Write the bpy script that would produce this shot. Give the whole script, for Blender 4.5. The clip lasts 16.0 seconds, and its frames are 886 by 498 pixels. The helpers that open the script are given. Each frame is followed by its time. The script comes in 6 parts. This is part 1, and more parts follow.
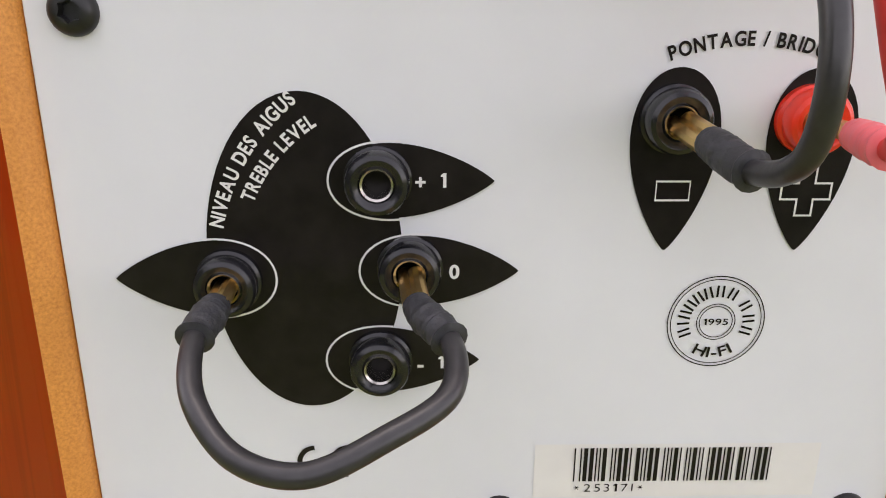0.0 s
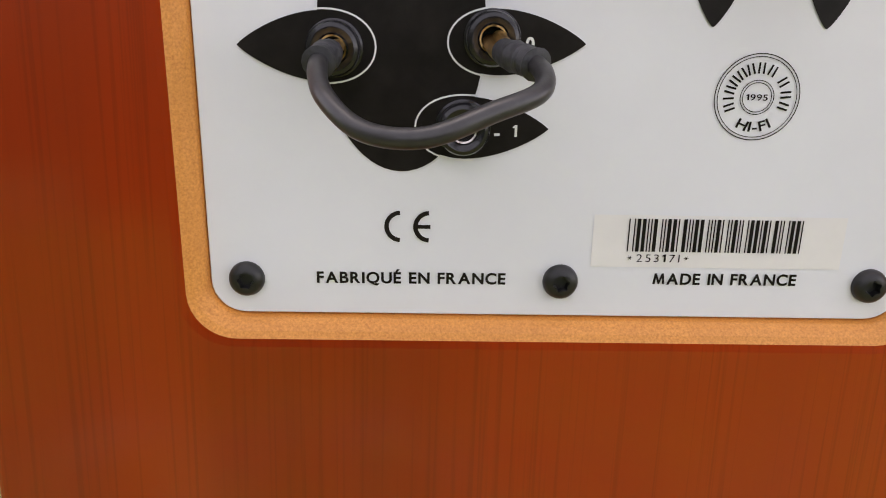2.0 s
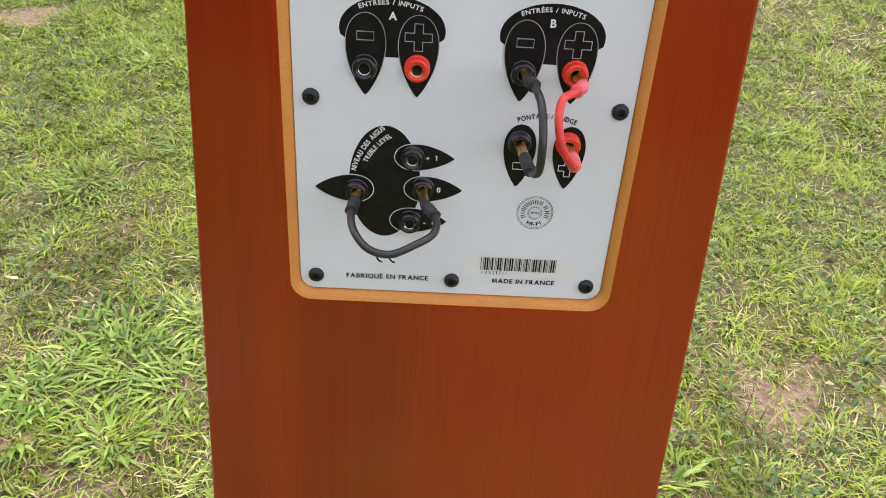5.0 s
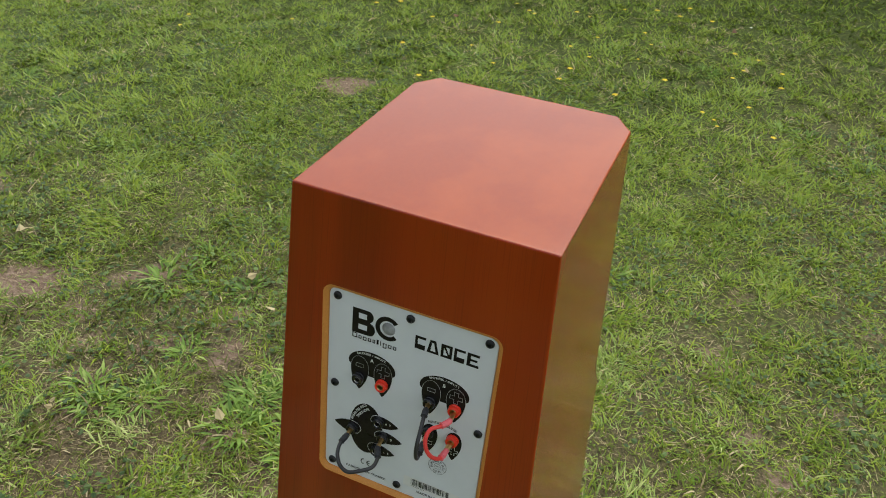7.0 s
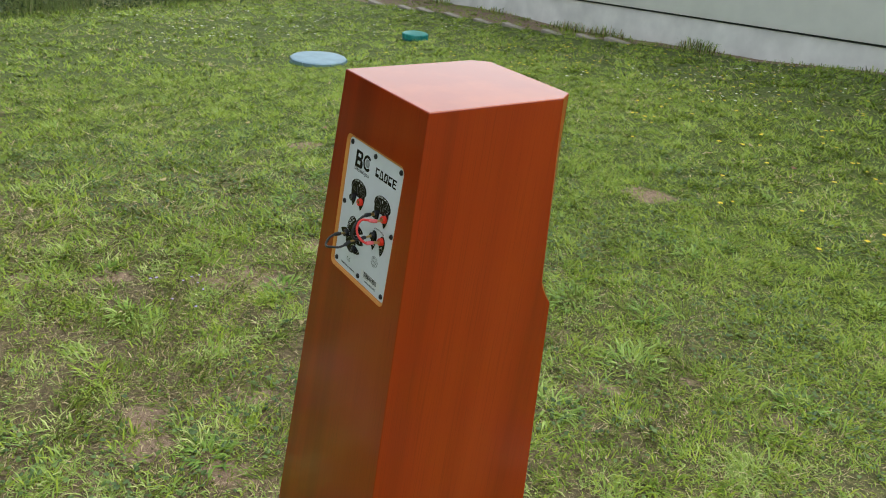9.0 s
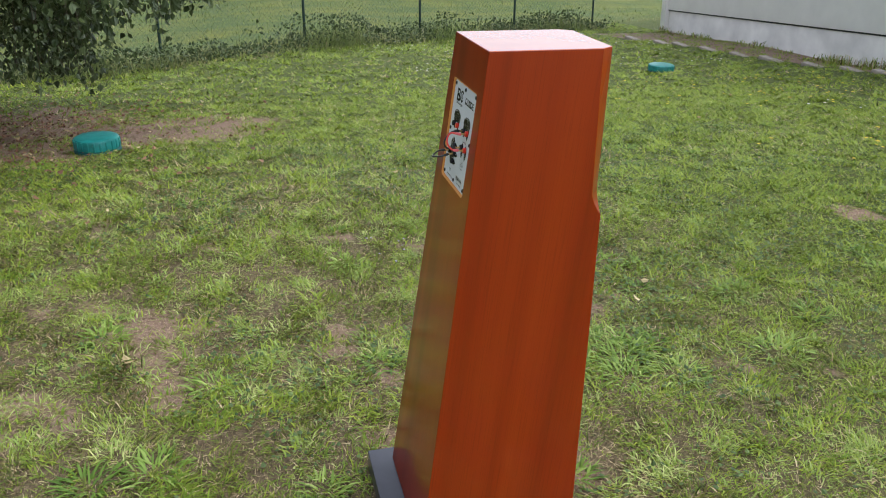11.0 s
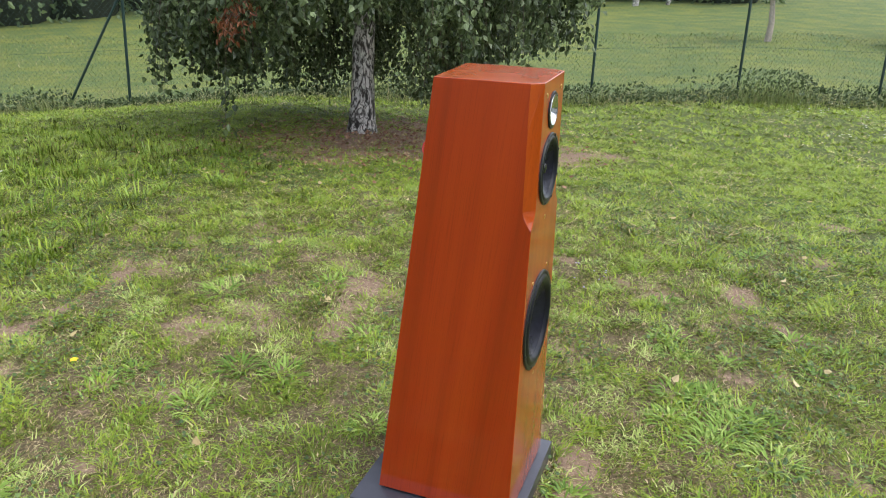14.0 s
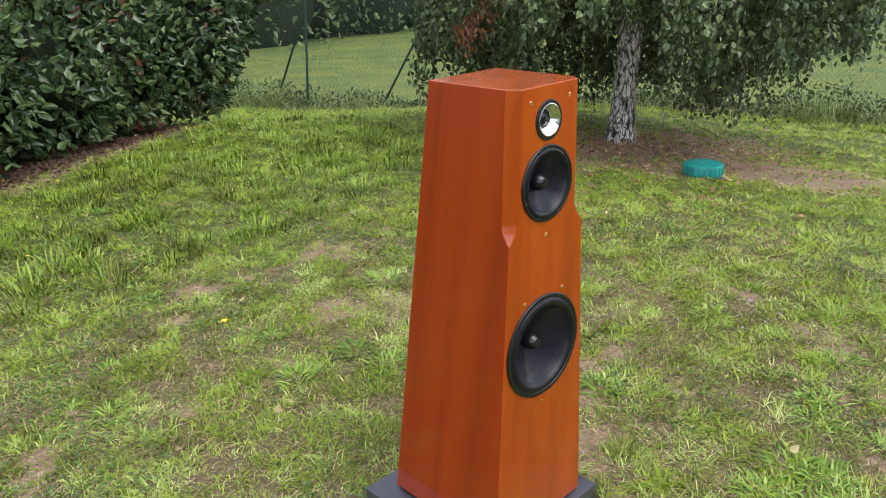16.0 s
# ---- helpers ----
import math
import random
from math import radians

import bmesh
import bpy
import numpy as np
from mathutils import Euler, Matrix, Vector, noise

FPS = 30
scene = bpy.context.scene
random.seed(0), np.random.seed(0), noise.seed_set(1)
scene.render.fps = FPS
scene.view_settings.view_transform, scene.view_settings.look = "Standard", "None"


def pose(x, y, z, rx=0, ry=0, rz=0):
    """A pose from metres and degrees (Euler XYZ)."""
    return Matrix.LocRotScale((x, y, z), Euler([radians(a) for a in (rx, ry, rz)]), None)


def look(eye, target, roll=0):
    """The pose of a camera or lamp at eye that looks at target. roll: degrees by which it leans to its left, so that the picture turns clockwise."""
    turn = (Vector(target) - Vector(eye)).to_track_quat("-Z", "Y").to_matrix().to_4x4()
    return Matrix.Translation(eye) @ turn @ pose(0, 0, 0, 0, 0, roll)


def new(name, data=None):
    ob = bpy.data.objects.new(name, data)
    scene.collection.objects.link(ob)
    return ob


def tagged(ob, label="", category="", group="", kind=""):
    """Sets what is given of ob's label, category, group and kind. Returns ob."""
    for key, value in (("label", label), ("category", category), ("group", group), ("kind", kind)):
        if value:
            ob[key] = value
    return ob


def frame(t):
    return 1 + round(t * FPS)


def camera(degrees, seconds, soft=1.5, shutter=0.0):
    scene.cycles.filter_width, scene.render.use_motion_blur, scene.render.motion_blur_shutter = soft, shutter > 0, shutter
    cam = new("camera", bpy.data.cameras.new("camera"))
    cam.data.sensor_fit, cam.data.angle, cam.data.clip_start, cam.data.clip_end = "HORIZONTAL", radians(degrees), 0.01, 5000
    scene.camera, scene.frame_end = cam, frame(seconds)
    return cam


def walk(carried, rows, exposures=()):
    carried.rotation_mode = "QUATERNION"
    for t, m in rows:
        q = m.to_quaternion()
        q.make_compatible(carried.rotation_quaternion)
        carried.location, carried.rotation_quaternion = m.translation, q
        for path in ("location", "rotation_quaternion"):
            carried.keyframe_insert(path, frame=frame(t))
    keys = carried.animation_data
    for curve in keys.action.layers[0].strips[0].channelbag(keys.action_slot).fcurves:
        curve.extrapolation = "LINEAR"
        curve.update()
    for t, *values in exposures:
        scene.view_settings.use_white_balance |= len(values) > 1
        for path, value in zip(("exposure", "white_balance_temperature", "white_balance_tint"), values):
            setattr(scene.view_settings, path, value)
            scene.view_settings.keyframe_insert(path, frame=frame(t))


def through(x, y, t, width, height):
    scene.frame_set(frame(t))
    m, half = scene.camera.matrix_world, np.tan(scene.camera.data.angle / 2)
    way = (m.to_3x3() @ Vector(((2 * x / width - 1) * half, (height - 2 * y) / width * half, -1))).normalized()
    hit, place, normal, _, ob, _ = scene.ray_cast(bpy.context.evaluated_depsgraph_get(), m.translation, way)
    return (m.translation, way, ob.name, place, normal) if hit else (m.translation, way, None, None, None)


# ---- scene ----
cam = camera(59.6, 16.0, soft=1.0)
PATH = [
    (0, (-0.012, 0.038, 0.831), (0.037, 1.842, -0.031), 0.6),
    (0.5, (-0.017, 0.032, 0.826), (0.006, 1.838, -0.034), 0.8),
    (1, (-0.019, 0.028, 0.814), (0.004, 1.829, -0.056), 1.1),
    (1.5, (-0.021, 0.016, 0.805), (-0.006, 1.826, -0.044), 0.9),
    (2, (-0.024, 0.007, 0.802), (0.015, 1.827, -0.026), 1.3),
    (2.5, (-0.015, 0.01, 0.8), (0.068, 1.829, -0.026), 1.4),
    (3, (0.001, 0.014, 0.801), (0.121, 1.827, -0.036), 1.1),
    (3.2, (0.005, 0.014, 0.802), (0.133, 1.822, -0.045), 1.0),
    (5.3, (-0.015, -0.167, 1.02), (0.009, 1.389, -0.236), 5.5),
    (5.5, (-0.008, -0.204, 1.08), (-0.061, 1.332, -0.2), 5.4),
    (6, (-0.001, -0.282, 1.181), (-0.221, 1.24, -0.097), 3.4),
    (6.5, (0.061, -0.262, 1.215), (-0.286, 1.288, 0.0), 5.4),
    (7, (0.166, -0.212, 1.229), (-0.447, 1.306, 0.08), 3.3),
    (7.5, (0.281, -0.243, 1.226), (-0.575, 1.281, 0.252), 2.5),
    (8, (0.475, -0.313, 1.238), (-0.696, 1.02, 0.314), 2.1),
    (8.5, (0.584, -0.306, 1.226), (-0.684, 0.905, 0.264), 2.8),
    (8.7, (0.641, -0.292, 1.21), (-0.706, 0.864, 0.288), 4.2),
    (10.8, (1.163, -0.237, 1.181), (-0.564, 0.331, 0.346), 1.5),
    (11, (1.197, -0.206, 1.179), (-0.559, 0.267, 0.346), 1.3),
    (11.5, (1.25, -0.082, 1.172), (-0.525, 0.156, 0.282), 2.8),
    (12, (1.306, 0.037, 1.178), (-0.492, 0.104, 0.303), 0.4),
    (12.5, (1.405, 0.226, 1.179), (-0.378, 0.047, 0.291), 0.9),
    (13, (1.468, 0.374, 1.205), (-0.333, 0.078, 0.387), -0.6),
    (13.5, (1.465, 0.529, 1.184), (-0.325, 0.082, 0.412), 1.6),
    (14, (1.428, 0.686, 1.204), (-0.308, 0.027, 0.46), 0.8),
    (14.5, (1.387, 0.851, 1.19), (-0.254, -0.068, 0.509), -0.6),
    (15, (1.342, 1.041, 1.203), (-0.181, -0.047, 0.496), -1.8),
    (15.5, (1.227, 1.131, 1.182), (-0.219, -0.061, 0.483), -1.7),
    (16, (1.061, 1.188, 1.187), (-0.232, -0.159, 0.468), -1.9),
]
walk(cam, [(t, look(eye, target, roll)) for t, eye, target, roll in PATH],
     [(0, 1.72, 7250, 22), (0.5, 1.54, 7250, 22), (1.5, 1.58, 7250, 23), (3.2, 1.64, 7250, 22), (5.5, 1.28, 6650, 15), (6.5, 0.72, 6600, 6), (7.5, 0.42, 6680, 2), (8.5, 0.63, 6650, 1), (11, 0.72, 6300, 11), (11.7, 0.80, 6300, 11), (12.5, 1.0, 6300, 12), (14.5, 1.06, 6350, 11), (16, 1.06, 6450, 10)])

# ---- world, sun, exposure ----
world = bpy.data.worlds.new("overcast_sky")
scene.world = world
world.use_nodes = True
wn, wl = world.node_tree.nodes, world.node_tree.links
sky = wn.new("ShaderNodeTexSky")
sky.sky_type, sky.sun_disc = "NISHITA", False
sky.sun_elevation, sky.sun_rotation = radians(61), radians(0)
grey = wn.new("ShaderNodeHueSaturation")
grey.inputs["Saturation"].default_value = 0.35
wl.new(sky.outputs[0], grey.inputs["Color"])
wl.new(grey.outputs[0], wn["Background"].inputs["Color"])
wn["Background"].inputs["Strength"].default_value = 0.19
sun = new("sun", bpy.data.lights.new("sun", "SUN"))
sun.data.energy, sun.data.angle, sun.data.color = 1.05, radians(54), (1.0, 0.96, 0.90)
sun.matrix_world = look((0.0, 4.4, 8.0), (0, 0, 0))


# ---- materials ----
def material(name, colour, rough=0.6, metal=0.0, coat=0.0):
    m = bpy.data.materials.new(name)
    m.use_nodes = True
    p = m.node_tree.nodes["Principled BSDF"]
    p.inputs["Base Color"].default_value = (*colour, 1)
    p.inputs["Roughness"].default_value = rough
    p.inputs["Metallic"].default_value = metal
    p.inputs["Coat Weight"].default_value = coat
    return m


def node(m, kind, **values):
    n = m.node_tree.nodes.new(kind)
    for key, value in values.items():
        n.inputs[key.replace("_", " ")].default_value = value
    return n


def link(m, a, b):
    m.node_tree.links.new(a, b)


def bsdf(m):
    return m.node_tree.nodes["Principled BSDF"]


def coords(m, scale=(1, 1, 1)):
    tc = node(m, "ShaderNodeTexCoord")
    mp = node(m, "ShaderNodeMapping")
    mp.inputs["Scale"].default_value = scale
    link(m, tc.outputs["Object"], mp.inputs["Vector"])
    return mp.outputs[0]


def noise_tex(m, vector, scale, detail=4.0, rough=0.55):
    n = node(m, "ShaderNodeTexNoise", Scale=scale, Detail=detail, Roughness=rough)
    if vector is not None:
        link(m, vector, n.inputs["Vector"])
    return n.outputs[0]


def ramp(m, fac, stops):
    r = node(m, "ShaderNodeValToRGB")
    while len(r.color_ramp.elements) < len(stops):
        r.color_ramp.elements.new(0.5)
    for e, (pos, c) in zip(r.color_ramp.elements, stops):
        e.position, e.color = pos, (*c, 1)
    link(m, fac, r.inputs[0])
    return r.outputs[0]


def mix(m, fac, a, b, kind="MIX"):
    n = node(m, "ShaderNodeMix")
    n.data_type, n.blend_type = "RGBA", kind
    for value, socket in ((fac, n.inputs[0]), (a, n.inputs[6]), (b, n.inputs[7])):
        if isinstance(value, (int, float)):
            socket.default_value = value
        elif isinstance(value, tuple):
            socket.default_value = (*value, 1)
        else:
            link(m, value, socket)
    return n.outputs[2]


def bump(m, height, strength, distance):
    b = node(m, "ShaderNodeBump", Strength=strength, Distance=distance)
    link(m, height, b.inputs["Height"])
    link(m, b.outputs[0], bsdf(m).inputs["Normal"])


def plain(name, colour, rough, metal=0.0, coat=0.0, vary=0.15, scale=60.0, relief=0.0):
    """A surface of one colour with slight mottling and fine relief."""
    m = material(name, colour, rough, metal, coat)
    n = noise_tex(m, coords(m), scale)
    dark = tuple(c * (1 - vary) for c in colour)
    light = tuple(min(1, c * (1 + vary)) for c in colour)
    link(m, ramp(m, n, [(0.3, dark), (0.7, light)]), bsdf(m).inputs["Base Color"])
    if relief:
        bump(m, n, 0.5, relief)
    return m


def calc(m, kind, a, b):
    n = node(m, "ShaderNodeMath")
    n.operation = kind
    for value, socket in ((a, n.inputs[0]), (b, n.inputs[1])):
        if isinstance(value, float):
            socket.default_value = value
        else:
            link(m, value, socket)
    return n.outputs[0]


def grain_coords(m):
    """Coordinates that follow the cabinet's taper, so that the grain runs along its faces."""
    tc = node(m, "ShaderNodeTexCoord")
    sep = node(m, "ShaderNodeSeparateXYZ")
    link(m, tc.outputs["Object"], sep.inputs[0])
    x, y, z = sep.outputs
    half = calc(m, "MULTIPLY_ADD", z, -0.0509)
    half.node.inputs[2].default_value = 0.1416
    across = calc(m, "MULTIPLY", calc(m, "DIVIDE", x, half), 0.115)
    depth = calc(m, "SUBTRACT", y, calc(m, "MULTIPLY", z, 0.1158))
    com = node(m, "ShaderNodeCombineXYZ")
    for value, socket in zip((across, depth, z), com.inputs):
        link(m, value, socket)
    return com.outputs[0]


def stretched(m, vector, along):
    mp = node(m, "ShaderNodeMapping")
    mp.inputs["Scale"].default_value = (1, 1, along)
    link(m, vector, mp.inputs["Vector"])
    return mp.outputs[0]


def wood_veneer(name, tone, banded=True):
    m = material(name, tone, 0.42, 0, 1.0)
    v = grain_coords(m)
    bands = noise_tex(m, stretched(m, v, 0.02), 15, 3, 0.5)
    fibre = noise_tex(m, stretched(m, v, 0.02), 210, 5, 0.65)
    cloud = noise_tex(m, stretched(m, v, 0.35), 5, 3)
    pores = noise_tex(m, stretched(m, v, 0.012), 900, 2)
    c = ramp(m, bands, [(0.30, tuple(v * (0.70 if banded else 0.95) for v in tone)), (0.48, tone), (0.70, tuple(v * a for v, a in zip(tone, (1.2, 1.4, 1.4))))])
    c = mix(m, ramp(m, fibre, [(0.3, (0, 0, 0)), (0.75, (0.15, 0.15, 0.15))]), c, tuple(v * a for v, a in zip(tone, (1.45, 1.7, 1.7))))
    if banded:
        c = mix(m, ramp(m, cloud, [(0.35, (0, 0, 0)), (0.7, (0.10, 0.10, 0.10))]), c, tuple(v * 0.72 for v in tone))
        c = mix(m, ramp(m, pores, [(0.53, (0, 0, 0)), (0.66, (0.26, 0.26, 0.26))]), c, tuple(v * 0.42 for v in tone))
    link(m, c, bsdf(m).inputs["Base Color"])
    bsdf(m).inputs["Coat Roughness"].default_value = 0.12
    bsdf(m).inputs["Coat IOR"].default_value = 1.54 if banded else 1.50
    bsdf(m).inputs["Specular IOR Level"].default_value = 0.06
    bump(m, fibre, 0.02, 0.0002)
    return m


def fibreboard():
    m = material("stained_fibreboard", (0.6, 0.27, 0.07), 0.55)
    fine = noise_tex(m, coords(m), 2200, 3)
    broad = noise_tex(m, coords(m), 60, 3)
    c = ramp(m, fine, [(0.3, (0.52, 0.185, 0.032)), (0.7, (0.76, 0.325, 0.065))])
    c = mix(m, ramp(m, broad, [(0.35, (0, 0, 0)), (0.75, (0.5, 0.5, 0.5))]), c, (0.58, 0.22, 0.045))
    link(m, c, bsdf(m).inputs["Base Color"])
    bump(m, fine, 0.25, 0.0003)
    return m


def birch_bark():
    m = material("birch_bark", (0.6, 0.58, 0.54), 0.85)
    v = coords(m, (1, 1, 0.35))
    plates = node(m, "ShaderNodeTexVoronoi", Scale=30.0)
    plates.feature = "DISTANCE_TO_EDGE"
    warp = noise_tex(m, v, 14, 4)
    link(m, mix(m, 0.22, v, warp), plates.inputs["Vector"])
    fine = noise_tex(m, v, 90, 5)
    blotch = noise_tex(m, v, 16, 5, 0.62)
    white = ramp(m, fine, [(0.25, (0.42, 0.39, 0.36)), (0.5, (0.68, 0.65, 0.61)), (0.75, (0.80, 0.78, 0.75))])
    crack = ramp(m, plates.outputs["Distance"], [(0.04, (1, 1, 1)), (0.17, (0, 0, 0))])
    dark = ramp(m, blotch, [(0.56, (0, 0, 0)), (0.64, (1, 1, 1))])
    c = mix(m, crack, white, (0.06, 0.05, 0.045))
    link(m, mix(m, dark, c, (0.030, 0.026, 0.023)), bsdf(m).inputs["Base Color"])
    bump(m, blotch, 0.9, 0.03)
    return m


def leaf_material(name, dark, light, rough=0.45, through=0.25):
    """Thin leaves: each island its own green, light passing through."""
    m = material(name, light, rough)
    geo = node(m, "ShaderNodeNewGeometry")
    c = ramp(m, geo.outputs["Random Per Island"], [(0.0, dark), (0.62, tuple(0.62 * a + 0.38 * b for a, b in zip(dark, light))), (1.0, light)])
    n = noise_tex(m, coords(m), 1.3, 2)
    c = mix(m, ramp(m, n, [(0.35, (0, 0, 0)), (0.7, (0.55, 0.55, 0.55))]), c, tuple(v * 0.6 for v in dark))
    link(m, c, bsdf(m).inputs["Base Color"])
    tr = node(m, "ShaderNodeBsdfTranslucent")
    link(m, c, tr.inputs["Color"])
    sh = node(m, "ShaderNodeMixShader")
    sh.inputs[0].default_value = through
    link(m, bsdf(m).outputs[0], sh.inputs[1])
    link(m, tr.outputs[0], sh.inputs[2])
    link(m, sh.outputs[0], m.node_tree.nodes["Material Output"].inputs["Surface"])
    return m


def grass_material(name, stops, through=0.3):
    """Blades: 'tint' runs from straw to fresh green, a broad noise shifts whole patches."""
    m = material(name, stops[1][1], 0.5)
    at = node(m, "ShaderNodeAttribute")
    at.attribute_name = "tint"
    c = ramp(m, at.outputs["Fac"], stops)
    bsdf(m).inputs["Specular IOR Level"].default_value = 0.25
    link(m, c, bsdf(m).inputs["Base Color"])
    tr = node(m, "ShaderNodeBsdfTranslucent")
    link(m, c, tr.inputs["Color"])
    sh = node(m, "ShaderNodeMixShader")
    sh.inputs[0].default_value = through
    link(m, bsdf(m).outputs[0], sh.inputs[1])
    link(m, tr.outputs[0], sh.inputs[2])
    link(m, sh.outputs[0], m.node_tree.nodes["Material Output"].inputs["Surface"])
    return m


def ground_material():
    m = material("turf_and_soil", (0.1, 0.1, 0.04), 0.95)
    v = coords(m)
    fine = noise_tex(m, v, 70, 6, 0.7)
    small = noise_tex(m, v, 14, 5, 0.65)
    broad = noise_tex(m, v, 0.8, 7, 0.68)
    crumbs = noise_tex(m, v, 330, 3, 0.7)
    soil = ramp(m, mix(m, 0.45, fine, crumbs), [(0.30, (0.075, 0.043, 0.028)), (0.5, (0.26, 0.170, 0.118)), (0.72, (0.46, 0.345, 0.255))])
    thin = ramp(m, mix(m, 0.55, fine, crumbs), [(0.33, (0.026, 0.019, 0.009)), (0.5, (0.115, 0.083, 0.042)), (0.68, (0.34, 0.26, 0.15))])
    thick = ramp(m, fine, [(0.28, (0.018, 0.028, 0.004)), (0.5, (0.062, 0.088, 0.011)), (0.74, (0.20, 0.24, 0.038))])
    worn = node(m, "ShaderNodeAttribute")
    worn.attribute_name = "worn"
    turf = mix(m, worn.outputs["Fac"], thick, thin)
    turf = mix(m, ramp(m, small, [(0.50, (0, 0, 0)), (0.75, (0.45, 0.45, 0.45))]), turf, (0.15, 0.115, 0.06))
    meadow = ramp(m, small, [(0.3, (0.045, 0.080, 0.018)), (0.55, (0.088, 0.132, 0.028)), (0.8, (0.15, 0.18, 0.042))])
    meadow = mix(m, ramp(m, broad, [(0.42, (0, 0, 0)), (0.70, (0.5, 0.5, 0.5))]), meadow, (0.28, 0.26, 0.03))
    far = node(m, "ShaderNodeAttribute")
    far.attribute_name = "meadow"
    bare = node(m, "ShaderNodeAttribute")
    bare.attribute_name = "bare"
    rough_edge = node(m, "ShaderNodeMath")
    rough_edge.operation = "MULTIPLY_ADD"
    link(m, mix(m, 0.5, fine, small), rough_edge.inputs[0])
    rough_edge.inputs[1].default_value = 1.1
    link(m, bare.outputs["Fac"], rough_edge.inputs[2])
    c = mix(m, ramp(m, rough_edge.outputs[0], [(0.74, (0, 0, 0)), (1.2, (1, 1, 1))]), turf, soil)
    c = mix(m, far.outputs["Fac"], c, meadow)
    link(m, c, bsdf(m).inputs["Base Color"])
    bump(m, fine, 0.6, 0.02)
    return m


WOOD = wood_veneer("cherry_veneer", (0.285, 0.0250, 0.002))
# lighter cherry tone for the front; on the facets it paints their light
FRONT_WOOD = wood_veneer("cherry_veneer_lighter", (0.345, 0.050, 0.003))
# paler than the sides: the light on the top is put into its colour
TOP_WOOD = wood_veneer("plain_cherry_lit_top", (0.345, 0.050, 0.004), False)
MDF = fibreboard()
PLATE = plain("satin_white_panel", (0.69, 0.705, 0.72), 0.36, vary=0.03, scale=40)
INK = plain("black_print", (0.013, 0.011, 0.010), 0.24, vary=0.3, scale=200)
bsdf(INK).inputs["Specular IOR Level"].default_value = 0.2
WHITE_INK = plain("white_print", (0.72, 0.72, 0.70), 0.5, vary=0.05)
SILVER_INK = plain("silver_print", (0.30, 0.30, 0.30), 0.35, vary=0.5, scale=90)
STICKER = plain("clear_sticker", (0.72, 0.71, 0.68), 0.30, vary=0.03, scale=150)
BLACK_PLASTIC = plain("black_plastic", (0.010, 0.010, 0.012), 0.22, vary=0.3, scale=400, relief=0.0002)
RED_PLASTIC = plain("red_plastic", (0.78, 0.035, 0.014), 0.28, vary=0.08, scale=300)
PINK_SLEEVE = plain("pink_heat_shrink", (0.85, 0.16, 0.18), 0.42, vary=0.1, scale=300)
RED_CABLE = plain("red_cable", (0.74, 0.05, 0.045), 0.42, vary=0.1, scale=300)
BLACK_CABLE = plain("black_cable", (0.024, 0.023, 0.024), 0.36, vary=0.2, scale=500, relief=0.0001)
SLEEVE = plain("grey_heat_shrink", (0.026, 0.027, 0.031), 0.55, vary=0.35, scale=700, relief=0.0006)
BRASS = plain("gilt_brass", (0.72, 0.48, 0.19), 0.3, 1.0, vary=0.15, scale=300)
NICKEL = plain("nickel", (0.45, 0.43, 0.40), 0.25, 1.0)
CHROME = material("polished_aluminium", (0.72, 0.72, 0.74), 0.17, 1.0)
SCREW = plain("black_screw", (0.018, 0.018, 0.018), 0.38, 0.3, vary=0.3, scale=600)
RUBBER = plain("rubber_surround", (0.007, 0.007, 0.011), 0.34, vary=0.2, scale=300)
CONE = plain("doped_paper_cone", (0.012, 0.012, 0.018), 0.26, vary=0.3, scale=120, relief=0.0004)
bsdf(CONE).inputs["Specular IOR Level"].default_value = 0.22
bsdf(RUBBER).inputs["Specular IOR Level"].default_value = 0.3
BASKET = plain("black_basket", (0.006, 0.006, 0.008), 0.36, vary=0.2, scale=300)
PLINTH = plain("anthracite_lacquer", (0.042, 0.042, 0.055), 0.34, 0, 0.3, vary=0.12, scale=25)
GROUND = ground_material()
GRASS = grass_material("lawn_grass", [(0.0, (0.66, 0.54, 0.32)), (0.12, (0.50, 0.39, 0.21)), (0.20, (0.19, 0.14, 0.055)), (0.27, (0.040, 0.054, 0.009)), (0.40, (0.180, 0.210, 0.026)), (0.52, (0.155, 0.265, 0.026)), (0.64, (0.35, 0.425, 0.040)), (0.78, (0.23, 0.345, 0.075)), (0.90, (0.43, 0.51, 0.145)), (1.0, (0.58, 0.63, 0.24))], 0.16)
WEED = grass_material("broad_weed", [(0.0, (0.085, 0.165, 0.022)), (0.5, (0.20, 0.32, 0.050)), (1.0, (0.39, 0.50, 0.13))], 0.15)
CLOVER = leaf_material("clover_leaf", (0.05, 0.10, 0.02), (0.20, 0.30, 0.07), 0.5, 0.2)
MEADOW_GRASS = grass_material("tall_meadow_grass", [(0.0, (0.42, 0.37, 0.20)), (0.3, (0.25, 0.27, 0.11)), (0.65, (0.17, 0.23, 0.075)), (1.0, (0.28, 0.36, 0.11))])
BARK = birch_bark()
TWIG = plain("birch_twig", (0.055, 0.035, 0.022), 0.7)
BIRCH_LEAF = leaf_material("birch_leaf", (0.030, 0.052, 0.017), (0.26, 0.33, 0.15), rough=0.38, through=0.30)
DEAD_LEAF = leaf_material("withered_leaf", (0.18, 0.055, 0.02), (0.34, 0.14, 0.06))
SHRUB_LEAF = leaf_material("photinia_leaf", (0.020, 0.046, 0.017), (0.22, 0.31, 0.12), 0.24, 0.10)
RED_LEAF = leaf_material("red_young_leaf", (0.16, 0.05, 0.03), (0.34, 0.13, 0.08), 0.35)
